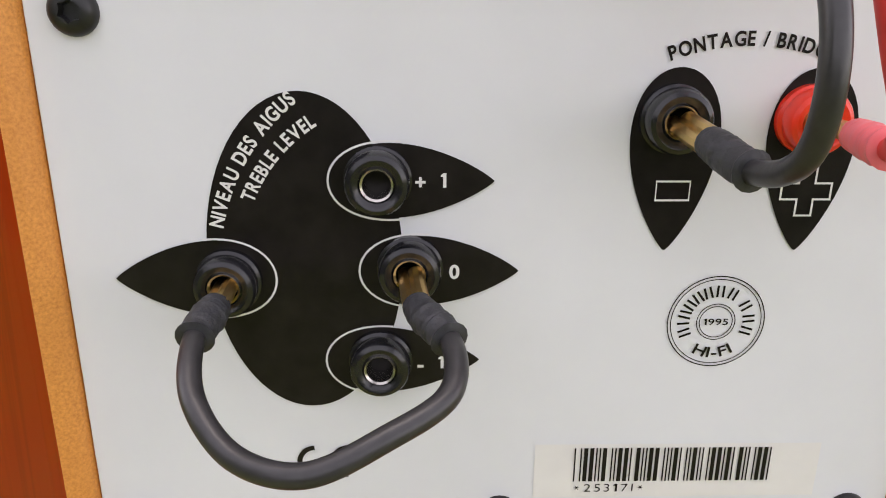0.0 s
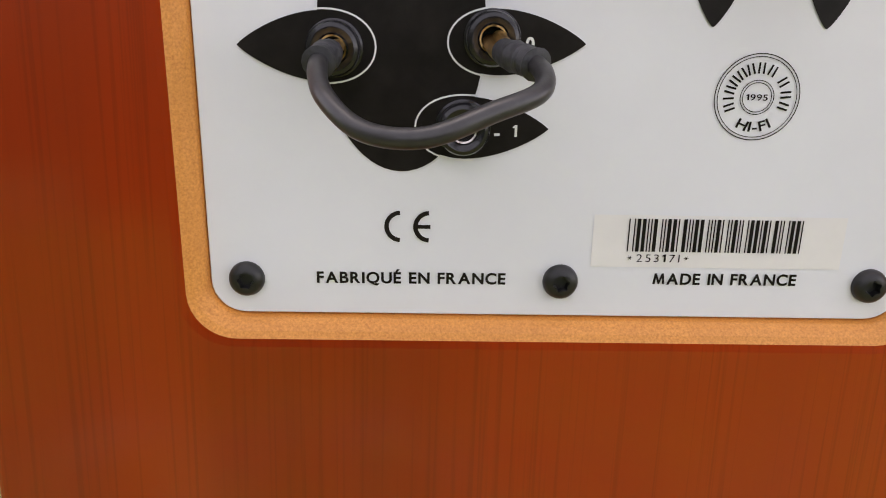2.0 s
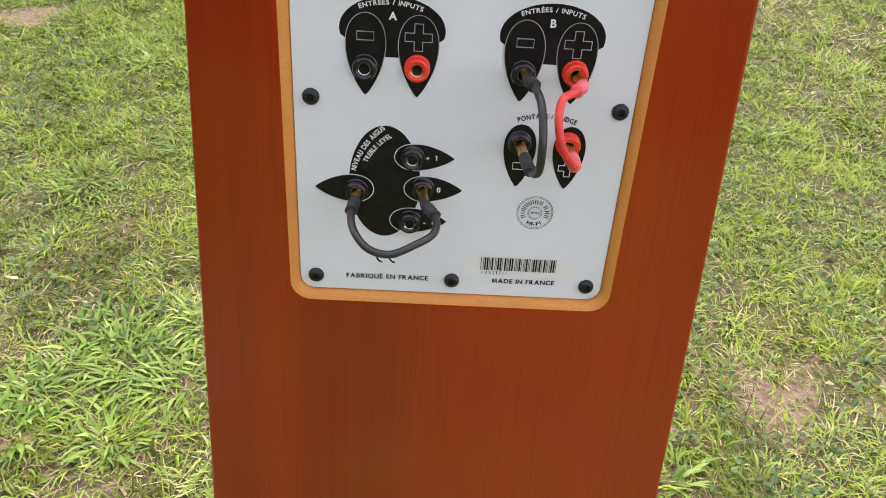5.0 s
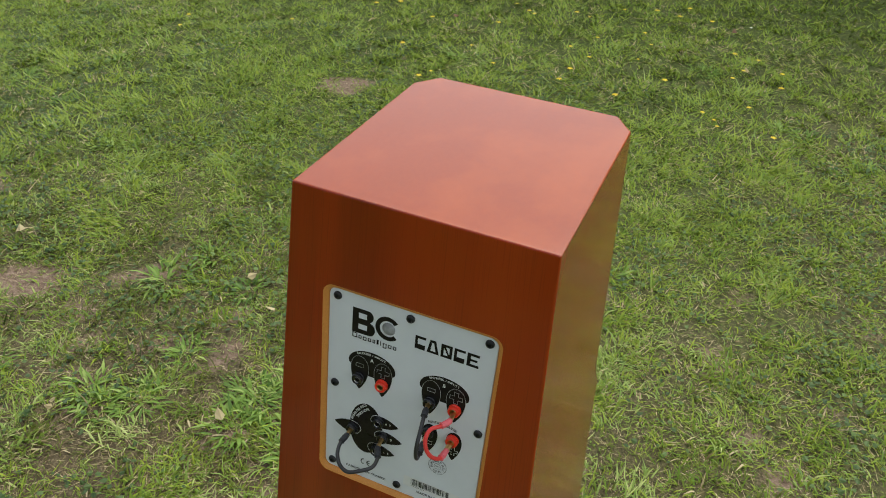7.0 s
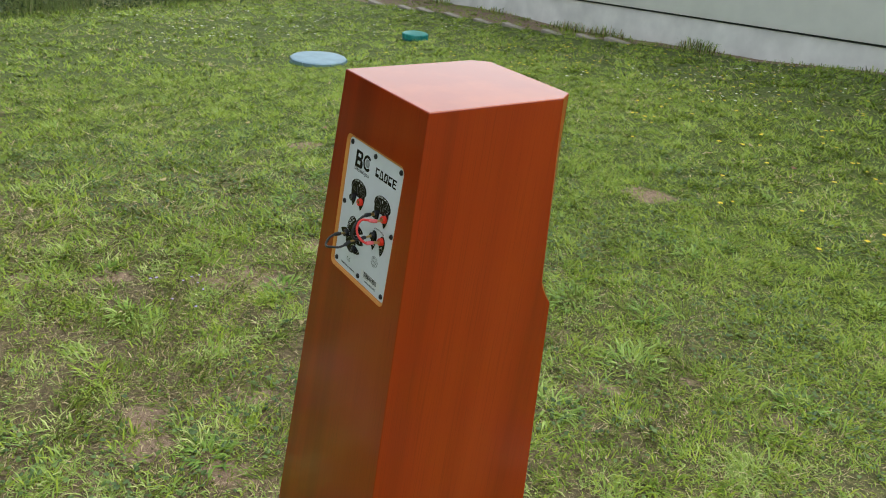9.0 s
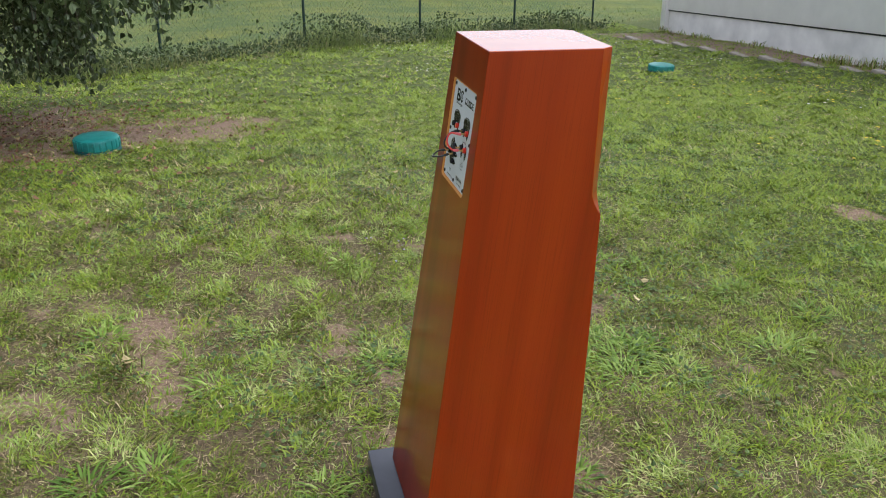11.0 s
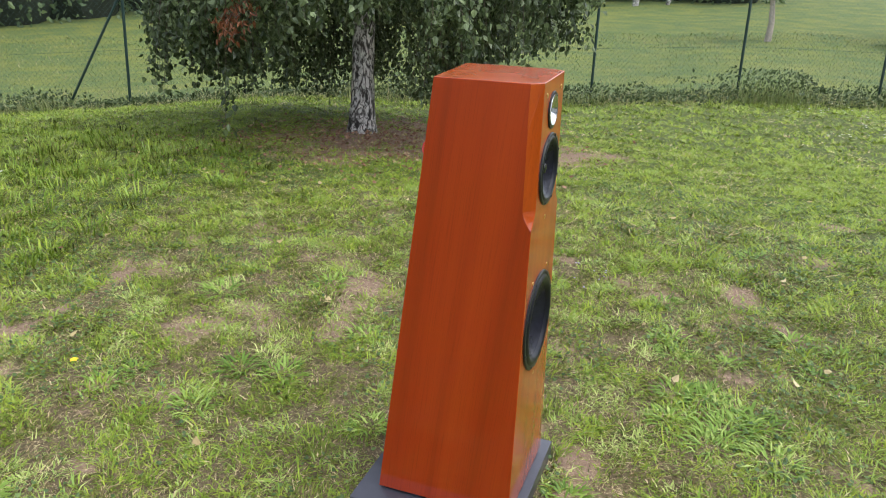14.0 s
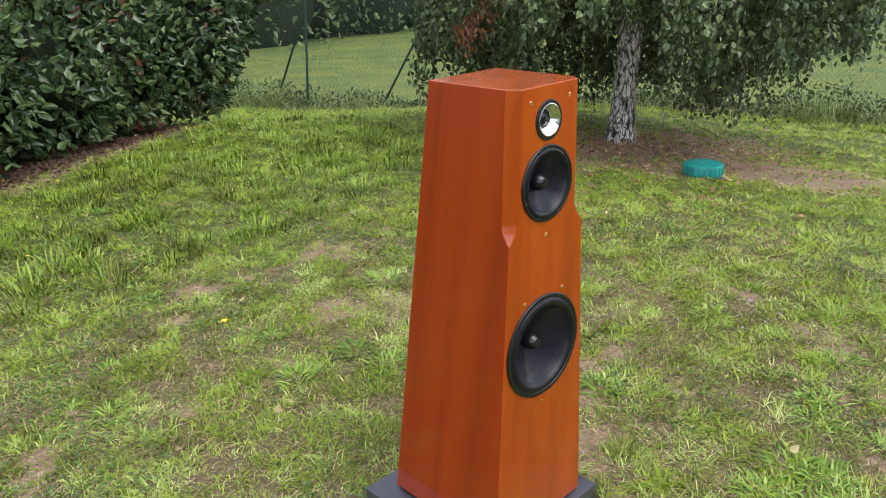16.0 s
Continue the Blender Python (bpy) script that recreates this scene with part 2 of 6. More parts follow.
FAR_LEAF = leaf_material("far_foliage", (0.055, 0.095, 0.038), (0.25, 0.33, 0.13), 0.5)
# near-black colour for the shade deep inside hedge and shrubs
SHADE = plain("inner_shade", (0.014, 0.020, 0.009), 0.9, vary=0.5, scale=8)
BRAMBLE_LEAF = leaf_material("bramble_leaf", (0.055, 0.085, 0.028), (0.20, 0.26, 0.11), 0.5)
GREEN_POST = plain("green_fence_paint", (0.012, 0.036, 0.030), 0.4, vary=0.2)
WIRE = plain("green_wire", (0.03, 0.075, 0.065), 0.5)
TEAL = plain("teal_plastic", (0.018, 0.24, 0.22), 0.33, vary=0.25, scale=20)
TEAL_DARK = plain("dark_teal_plastic", (0.012, 0.12, 0.14), 0.5, vary=0.3, scale=20)
PALE_BLUE = plain("faded_blue_plastic", (0.19, 0.29, 0.36), 0.45, vary=0.15, scale=12)
RENDERED_WALL = plain("cream_render", (0.86, 0.84, 0.80), 0.85, vary=0.05, scale=3, relief=0.002)
PLINTH_WALL = plain("weathered_plinth_render", (0.80, 0.77, 0.73), 0.9, vary=0.16, scale=2.4, relief=0.004)
GREY_METAL = plain("grey_shutter_paint", (0.30, 0.32, 0.40), 0.5, vary=0.1, scale=6)
DARK_METAL = plain("dark_grey_frame_paint", (0.022, 0.024, 0.028), 0.4)
SLING = plain("grey_sling_fabric", (0.10, 0.10, 0.105), 0.8, vary=0.2, scale=60)
BLUE_PLASTIC = plain("bright_blue_plastic", (0.01, 0.16, 0.62), 0.35, vary=0.1)
ORANGE_PLASTIC = plain("orange_plastic", (0.70, 0.20, 0.07), 0.4)
DULL_RED = plain("dull_red_plastic", (0.22, 0.022, 0.018), 0.45, vary=0.15)
CREAM_PLASTIC = plain("cream_plastic", (0.55, 0.48, 0.40), 0.4)
YELLOW = plain("yellow_petal", (0.80, 0.58, 0.02), 0.6)
LILAC = plain("lilac_petal", (0.42, 0.34, 0.62), 0.6)
PETAL_WHITE = plain("white_petal", (0.75, 0.74, 0.66), 0.7)
LITTER = leaf_material("fallen_leaf", (0.42, 0.32, 0.14), (0.68, 0.56, 0.32), 0.7, 0.1)
LITTER_BROWN = leaf_material("fallen_brown_leaf", (0.17, 0.075, 0.04), (0.46, 0.26, 0.16), 0.7, 0.1)
# brown leaf litter, darkened in colour for the hedge's shade
LITTER_DARK = leaf_material("shaded_leaf_litter", (0.045, 0.022, 0.014), (0.15, 0.075, 0.045), 0.8, 0.05)
STONE = plain("edging_stone", (0.36, 0.31, 0.26), 0.9, vary=0.3, scale=20)
FAR_BRICK = plain("far_terracotta_boards", (0.38, 0.20, 0.13), 0.8, vary=0.15, scale=3)


# ---- building helpers ----
def finish(name, bm, mats, smooth=False):
    me = bpy.data.meshes.new(name)
    bm.to_mesh(me)
    bm.free()
    for m in mats if isinstance(mats, (list, tuple)) else [mats]:
        me.materials.append(m)
    if smooth:
        me.polygons.foreach_set("use_smooth", [True] * len(me.polygons))
        me.set_sharp_from_angle(angle=radians(32))
    return me


def part(name, bm, mats, parent, label="", smooth=True):
    """One mesh under a thing (an Empty) or under a part; the mesh is given in the thing's own space."""
    ob = new(name, finish(name, bm, mats, smooth) if isinstance(bm, bmesh.types.BMesh) else bm)
    ob.parent = parent
    return tagged(ob, label)


def thing(name, at, label, category, group="", turn=0.0):
    """The Empty of a thing at its base."""
    ob = new(name)
    ob.empty_display_size = 0.05
    ob.matrix_world = pose(*at, 0, 0, turn)
    return tagged(ob, label, category, group)


def box(bm, x0, x1, y0, y1, z0, z1, bevel=0.0, mat=0):
    made = bmesh.ops.create_cube(bm, size=1.0, matrix=Matrix.LocRotScale(((x0 + x1) / 2, (y0 + y1) / 2, (z0 + z1) / 2), None, (x1 - x0, y1 - y0, z1 - z0)))
    if bevel:
        edges = list({e for v in made["verts"] for e in v.link_edges})
        out = bmesh.ops.bevel(bm, geom=edges, offset=bevel, segments=2, affect="EDGES", profile=0.5)
        for f in out["faces"]:
            f.material_index = mat
    for v in made["verts"]:
        if v.is_valid:
            for f in v.link_faces:
                f.material_index = mat


def lathe(bm, profile, m=Matrix(), n=32, mat=0, cap=True):
    """Turns a profile of (radius, height) round the local z of m."""
    rings = []
    for r, h in profile:
        if r < 1e-6:
            rings.append([bm.verts.new(m @ Vector((0, 0, h)))])
        else:
            rings.append([bm.verts.new(m @ Vector((r * math.cos(a), r * math.sin(a), h))) for a in (2 * math.pi * k / n for k in range(n))])
    for a, b in zip(rings, rings[1:]):
        for k in range(n):
            k2 = (k + 1) % n
            quad = [a[k % len(a)], a[k2 % len(a)], b[k2 % len(b)], b[k % len(b)]]
            quad = list(dict.fromkeys(quad))
            if len(quad) > 2:
                bm.faces.new(quad).material_index = mat
    if cap:
        for ring in (rings[0], rings[-1]):
            if len(ring) > 2:
                bm.faces.new(ring).material_index = mat


def tube(bm, points, radius, n=10, mat=0, tip=None):
    """A round tube along points; radius runs from radius to tip, or is given point by point."""
    points = [Vector(p) for p in points]
    rings, side = [], None
    for k, p in enumerate(points):
        along = (points[min(k + 1, len(points) - 1)] - points[max(k - 1, 0)]).normalized()
        side = (along.orthogonal() if side is None else side - along * side.dot(along)).normalized()
        over = along.cross(side)
        r = radius[k] if isinstance(radius, list) else radius if tip is None else radius + (tip - radius) * k / (len(points) - 1)
        rings.append([bm.verts.new(p + r * (math.cos(a) * side + math.sin(a) * over)) for a in (2 * math.pi * j / n for j in range(n))])
    for a, b in zip(rings, rings[1:]):
        for j in range(n):
            bm.faces.new((a[j], a[(j + 1) % n], b[(j + 1) % n], b[j])).material_index = mat
    bm.faces.new(rings[0][::-1]).material_index = mat
    bm.faces.new(rings[-1]).material_index = mat


def spline(points, per=8):
    """A smooth curve through points."""
    pts = [Vector(p) for p in points]
    pts = [2 * pts[0] - pts[1], *pts, 2 * pts[-1] - pts[-2]]
    out = []
    for a, b, c, d in zip(pts, pts[1:], pts[2:], pts[3:]):
        for k in range(per):
            t = k / per
            out.append(0.5 * (2 * b + (c - a) * t + (2 * a - 5 * b + 4 * c - d) * t * t + (3 * b - a - 3 * c + d) * t ** 3))
    return [*out, pts[-2]]


def sheet(bm, loops, mat=0):
    """A flat face with holes: the first loop is the rim. Returns the loops' vertices."""
    rings = [[p if isinstance(p, bmesh.types.BMVert) else bm.verts.new(p) for p in loop] for loop in loops]
    if len(rings) == 1:
        bm.faces.new(rings[0]).material_index = mat
        return rings
    edges = []
    for ring in rings:
        for a, b in zip(ring, ring[1:] + ring[:1]):
            edges.append(bm.edges.get((a, b)) or bm.edges.new((a, b)))
    made = bmesh.ops.triangle_fill(bm, use_beauty=True, use_dissolve=False, edges=edges)
    for f in made["geom"]:
        if isinstance(f, bmesh.types.BMFace):
            f.material_index = mat
    return rings


def bridge(bm, a, b, mat=0):
    n = len(a)
    for k in range(n):
        bm.faces.new((a[k], a[(k + 1) % n], b[(k + 1) % n], b[k])).material_index = mat


def rounded(hw, hh, r, n=8):
    """A rounded rectangle's outline in the plane."""
    out = []
    for cx, cy, a0 in ((hw - r, hh - r, 0), (-hw + r, hh - r, 90), (-hw + r, -hh + r, 180), (hw - r, -hh + r, 270)):
        out += [(cx + r * math.cos(radians(a0 + 90 * k / n)), cy + r * math.sin(radians(a0 + 90 * k / n))) for k in range(n + 1)]
    return out


# ---- ground ----
def hashed(i, j, seed):
    h = np.sin(i * 127.1 + j * 311.7 + seed * 74.7) * 43758.5453
    return h - np.floor(h)


def value_noise(x, y, scale, seed=0, octaves=3):
    """Soft random field from 0 to 1."""
    total, weight, out = 0.0, 1.0, 0.0
    for o in range(octaves):
        u, v = np.asarray(x) * scale * 2 ** o, np.asarray(y) * scale * 2 ** o
        i, j = np.floor(u), np.floor(v)
        a, b = u - i, v - j
        a, b = a * a * (3 - 2 * a), b * b * (3 - 2 * b)
        s = seed + 13 * o
        n = (hashed(i, j, s) * (1 - a) + hashed(i + 1, j, s) * a) * (1 - b) + (hashed(i, j + 1, s) * (1 - a) + hashed(i + 1, j + 1, s) * a) * b
        out, total, weight = out + n * weight, total + weight, weight * 0.5
    return out / total


def ground_z(x, y):
    """The lawn is level round the loudspeaker and falls away towards the tree and the fence."""
    d, e = np.maximum(0, -np.asarray(x, float) - 1.7), np.maximum(0, -np.asarray(y, float) - 4)
    steeper = step_up(-np.asarray(y, float) / 1.5)
    drop = (0.106 + 0.012 * steeper) * d * d / (d + 0.4 - 0.1 * steeper) + 0.1 * e * e / (e + 0.4)
    rise = 0.085 * step_up((np.asarray(y, float) - 3) / 2.85) * step_up((np.asarray(x, float) + 3.6) / 2)
    lumps = (value_noise(x, y, 2.6, 2, 2) - 0.5) * 0.016 * np.clip((np.hypot(x, np.asarray(y) - 0.19) - 0.25) / 0.3, 0, 1)
    rise = rise + 0.06 * step_up((-np.asarray(x, float) - 5.8) / 2) * step_up((np.asarray(y, float) + 2) / 3) - 0.12 * step_up((-np.asarray(y, float) - 3.2) / 4)
    return rise + lumps - 1.6 * np.tanh(drop / 1.6)


def step_up(v):
    v = np.clip(v, 0, 1)
    return v * v * (3 - 2 * v)


TREE = (-4.04, -2.10)
FENCE_WAY = (-0.421, 0.907)
FENCE = [(-5.0 - 0.775 * k, -7.7 + 1.669 * k) for k in range(9)]


def behind_fence(x, y):
    """Metres beyond the fence line (negative on the lawn's side)."""
    return (np.asarray(x) + 5.0) * -FENCE_WAY[1] + (np.asarray(y) + 7.7) * FENCE_WAY[0]


def wall_y(x):
    """Where the house's wall stands; it runs a little askew."""
    return 5.93 - 0.0437 * np.asarray(x, float)


SOIL = [(-0.93, -0.54, 0.15), (-0.76, -1.34, 0.17), (-0.34, -0.91, 0.15), (-1.30, 0.59, 0.14), (-1.37, 0.79, 0.11), (-0.17, 0.46, 0.08), (-0.05, 0.48, 0.09), (-1.1, 0.99, 0.06), (-0.61, -0.38, 0.08), (0.10, 0.0, 0.09),
        (-2.51, 1.21, 0.09), (-0.77, 0.03, 0.08), (-0.74, 0.27, 0.06), (0.22, 1.33, 0.08), (-1.85, 1.11, 0.08), (-0.75, 0.81, 0.07), (-0.45, 0.53, 0.06), (-0.62, 0.60, 0.06), (0.52, 0.74, 0.17), (-0.97, 0.63, 0.06),
        (-1.28, 2.25, 0.11), (-0.39, 0.24, 0.08), (-0.12, -1.42, 0.12), (-0.67, -1.39, 0.09), (0.70, -0.75, 0.12), (-0.60, -2.62, 0.07), (0.54, -0.91, 0.09), (0.49, -0.37, 0.09), (-0.73, -0.47, 0.10), (-0.35, -0.41, 0.09)]


def edging_y(x):
    """The edging stones run up to the wall from its far corner; past them only a strip at its foot is bare."""
    return np.minimum(5.2 + 0.165 * (np.asarray(x, float) + 8.5), wall_y(x) - 0.2)


def wear(x, y):
    """1 where the lawn is trodden thin round the loudspeaker, 0 where it stays lush."""
    return np.clip(1.45 - np.hypot((np.asarray(x) + 0.35) / 2.0, (np.asarray(y) + 0.25) / 1.75), 0, 1)


def pale_stretch(x, y):
    """1 in the middle of the paler, yellower, strawy stretch between the loudspeaker and the house."""
    return np.exp(-(x - 0.95) ** 2 / 0.55 - (y - 2.1) ** 2 / 1.5)


def cells(x, y, scale, seed):
    """Uneven cells, as grass grows in clumps: three random numbers that each cell shares."""
    u = x * scale + 1.1 * (value_noise(x, y, scale * 0.7, seed + 5, 2) - 0.5)
    v = y * scale + 1.1 * (value_noise(x, y, scale * 0.7, seed + 9, 2) - 0.5)
    best = np.full(np.shape(u), 9.0)
    pick = np.zeros((2, *np.shape(u)))
    for a in (-1, 0, 1):
        for b in (-1, 0, 1):
            i, j = np.floor(u) + a, np.floor(v) + b
            d = np.hypot(i + hashed(i, j, seed) - u, j + hashed(i, j, seed + 1) - v)
            near = d < best
            best = np.where(near, d, best)
            pick = np.where(near, np.stack([i, j]), pick)
    return [hashed(pick[0], pick[1], seed + k) for k in (2, 3, 4)]


def bareness(x, y):
    """0 on thick turf, 1 on open soil."""
    n = value_noise(x, y, 6.5, 5, 4)
    patches = np.clip((n - 0.69) / 0.10, 0, 1) * 0.75
    n2 = value_noise(x, y, 13.0, 57, 3)
    patches = np.maximum(patches, np.clip((n2 - 0.70) / 0.08, 0, 1) * 0.75)
    patches = patches * (0.25 + 0.75 * wear(x, y))
    for cx, cy, r in SOIL:
        d = np.hypot((x - cx), (y - cy) * 1.15) / (0.68 * r)
        patches = np.maximum(patches, np.clip(1.6 - d, 0, 1) * np.clip((n - 0.27) * 4.0, 0, 1) * 0.95)
    under_tree = np.exp(-(((x - TREE[0] - 0.15) / 1.25) ** 2 + ((y - TREE[1] - 0.35) / 0.85) ** 2) ** 1.5)
    strip = np.exp(-(((x + 3.75) / 0.5) ** 2 + ((y + 0.75) / 0.8) ** 2) ** 2)
    hedge = np.exp(-(((x + 0.75) * 0.82 + (y + 4.6) * 0.57) / 2.0) ** 4 - (((x + 0.75) * -0.57 + (y + 4.6) * 0.82 - 0.27) / 0.34) ** 2)
    return np.clip(np.maximum.reduce([patches * np.clip((2.2 - np.asarray(x)) / 0.8, 0, 1), np.clip((y - edging_y(x)) / 0.1, 0, 1) * 0.55 * (x < -1.5) * (x > -9.9) * (y < wall_y(x) + 0.1), under_tree * 1.3 * (0.15 + 1.35 * n), strip * (0.5 + n), hedge * 0.9]), 0, 1)


def build_ground():
    def axis(lo, hi, step, reach):
        fine = np.arange(lo, hi, step)
        grow = step * 1.22 ** np.arange(1, 60)
        grow = np.cumsum(grow)
        grow = grow[grow < reach]
        return np.concatenate([lo - grow[::-1], fine, hi - step + grow])
    xs, ys = axis(-13, 5, 0.08, 900), axis(-9, 7, 0.08, 900)
    gx, gy = np.meshgrid(xs, ys, indexing="ij")
    gz = ground_z(gx, gy)
    ny = len(ys)
    me = bpy.data.meshes.new("ground")
    verts = np.stack([gx, gy, gz], -1).reshape(-1, 3)
    i, j = np.meshgrid(np.arange(len(xs) - 1), np.arange(ny - 1), indexing="ij")
    a = (i * ny + j).ravel()
    faces = np.stack([a, a + ny, a + ny + 1, a + 1], -1)
    fill_mesh(me, verts, faces)
    put_attribute(me, "bare", bareness(gx, gy).ravel())
    put_attribute(me, "worn", np.maximum(wear(gx, gy), 0.8 * pale_stretch(gx, gy)).ravel())
    put_attribute(me, "meadow", np.clip(behind_fence(gx, gy) / 0.8, 0, 1).ravel())
    me.materials.append(GROUND)
    tagged(new("ground", me), "green lawn with bare soil patches and dry thatch", "lawn", kind="structure")


def fill_mesh(me, verts, faces):
    me.vertices.add(len(verts))
    me.vertices.foreach_set("co", np.asarray(verts, np.float32).ravel())
    n, k = faces.shape
    me.loops.add(n * k)
    me.loops.foreach_set("vertex_index", faces.astype(np.int32).ravel())
    me.polygons.add(n)
    me.polygons.foreach_set("loop_start", np.arange(0, n * k, k, dtype=np.int32))
    me.polygons.foreach_set("use_smooth", np.ones(n, bool))
    me.update(calc_edges=True)


def put_attribute(me, name, values):
    me.attributes.new(name, "FLOAT", "POINT").data.foreach_set("value", np.asarray(values, np.float32))


def blades(name, x, y, height, width, lean, tint, mat, label, category="grass", lift=0.0, rng=None, way=None):
    """Curved grass blades, two quads each, as one mesh."""
    n = len(x)
    rng = rng or np.random.default_rng(1)
    z = ground_z(x, y) - 0.004 + lift
    way = rng.uniform(0, 2 * math.pi, n) if way is None else way
    dx, dy = np.cos(way), np.sin(way)
    sx, sy = -dy, dx
    rows = []
    for part_h, part_l, w in ((0.0, 0.0, 0.85), (0.80, 0.42, 1.0)):
        cx, cy, cz = x + dx * lean * part_l, y + dy * lean * part_l, z + height * part_h
        for s in (-0.5, 0.5):
            rows.append(np.stack([cx + sx * width * w * s, cy + sy * width * w * s, cz], -1))
    rows.append(np.stack([x + dx * lean, y + dy * lean, z + height * 0.9], -1))
    verts = np.stack(rows, 1).reshape(-1, 3)
    base = np.arange(n)[:, None] * 5
    me = bpy.data.meshes.new(name)
    me.vertices.add(len(verts))
    me.vertices.foreach_set("co", verts.astype(np.float32).ravel())
    me.loops.add(7 * n)
    me.loops.foreach_set("vertex_index", (base + [0, 1, 3, 2, 2, 3, 4]).astype(np.int32).ravel())
    me.polygons.add(2 * n)
    me.polygons.foreach_set("loop_start", (np.arange(n)[:, None] * 7 + [0, 4]).astype(np.int32).ravel())
    me.update(calc_edges=True)
    put_attribute(me, "tint", np.repeat(tint, 5))
    me.materials.append(mat)
    return tagged(new(name, me), label, category, kind="stuff")


def slivers(name, x, y, height, width, lean, tint, way, mat, label, category="grass"):
    """Short fine blades, one pointed face each, as one mesh."""
    n = len(x)
    z = ground_z(x, y) - 0.003
    dx, dy = np.cos(way), np.sin(way)
    verts = np.stack([np.stack([x - dy * width * s, y + dx * width * s, z], -1) for s in (-0.5, 0.5)] + [np.stack([x + dx * lean, y + dy * lean, z + height], -1)], 1).reshape(-1, 3)
    me = bpy.data.meshes.new(name)
    fill_mesh(me, verts, np.arange(3 * n).reshape(-1, 3))
    put_attribute(me, "tint", np.repeat(tint, 3))
    me.materials.append(mat)
    return tagged(new(name, me), label, category, kind="stuff")


# ---- the loudspeaker ----
TOP, BOTTOM = 0.970, 0.051
SPEAKER = (0.0, 0.2, 0.0)


def half_width(z):
    return 0.0922 + (TOP - z) * (0.139 - 0.0922) / (TOP - BOTTOM)


def back_y(z):
    return 0.1555 - (TOP - z) * 0.1064 / (TOP - BOTTOM) - SPEAKER[1]


def front_y(z):
    return 0.362 - (TOP - z) * 0.009 / (TOP - BOTTOM) - SPEAKER[1]


TILT_BACK = 0.1064 / (TOP - BOTTOM)
V_AXIS = Vector((0, TILT_BACK, 1)).normalized()
H_AXIS = Vector((0, -1, TILT_BACK)).normalized()
PLATE_MID = Vector((0, 0.1408 - SPEAKER[1], 0.8155))


def on_plate(u, v, h=0.0):
    """A place on the terminal plate: millimetres right, up and out from its middle."""
    return PLATE_MID + Vector((u / 1000, 0, 0)) + V_AXIS * (v / 1000) + H_AXIS * (h / 1000)


PLATE_TURN = Matrix((Vector((1, 0, 0)), V_AXIS, H_AXIS)).transposed().to_4x4()


def plate_pose(u, v, h=0.0):
    return Matrix.Translation(on_plate(u, v, h)) @ PLATE_TURN


DRIVERS = {"tweeter": (0.909, 0.0355), "midrange": (0.7945, 0.0705), "woofer": (0.4680, 0.1068)}
BAFFLE_MID = 0.004


def front_pose(x, z, out=0.0):
    """Local z points out of the front baffle, local y up."""
    return Matrix.Translation((x, front_y(z) + out, z)) @ Matrix(((-1, 0, 0, 0), (0, 0, 1, 0), (0, 1, 0, 0), (0, 0, 0, 1)))


def cut(z):
    """How far the corner facet cuts into the side and into the front."""
    tip, start = 0.698, 0.737
    if z <= tip:
        return 0.0, 0.0
    full = (0.019 + 0.003 * (z - start) / (TOP - start), 0.023 - 0.008 * (z - start) / (TOP - start))
    if z >= start:
        return full
    s = 1 - (z - tip) / (start - tip)
    k = 1 - s ** 1.6
    return full[0] * k, full[1] * k


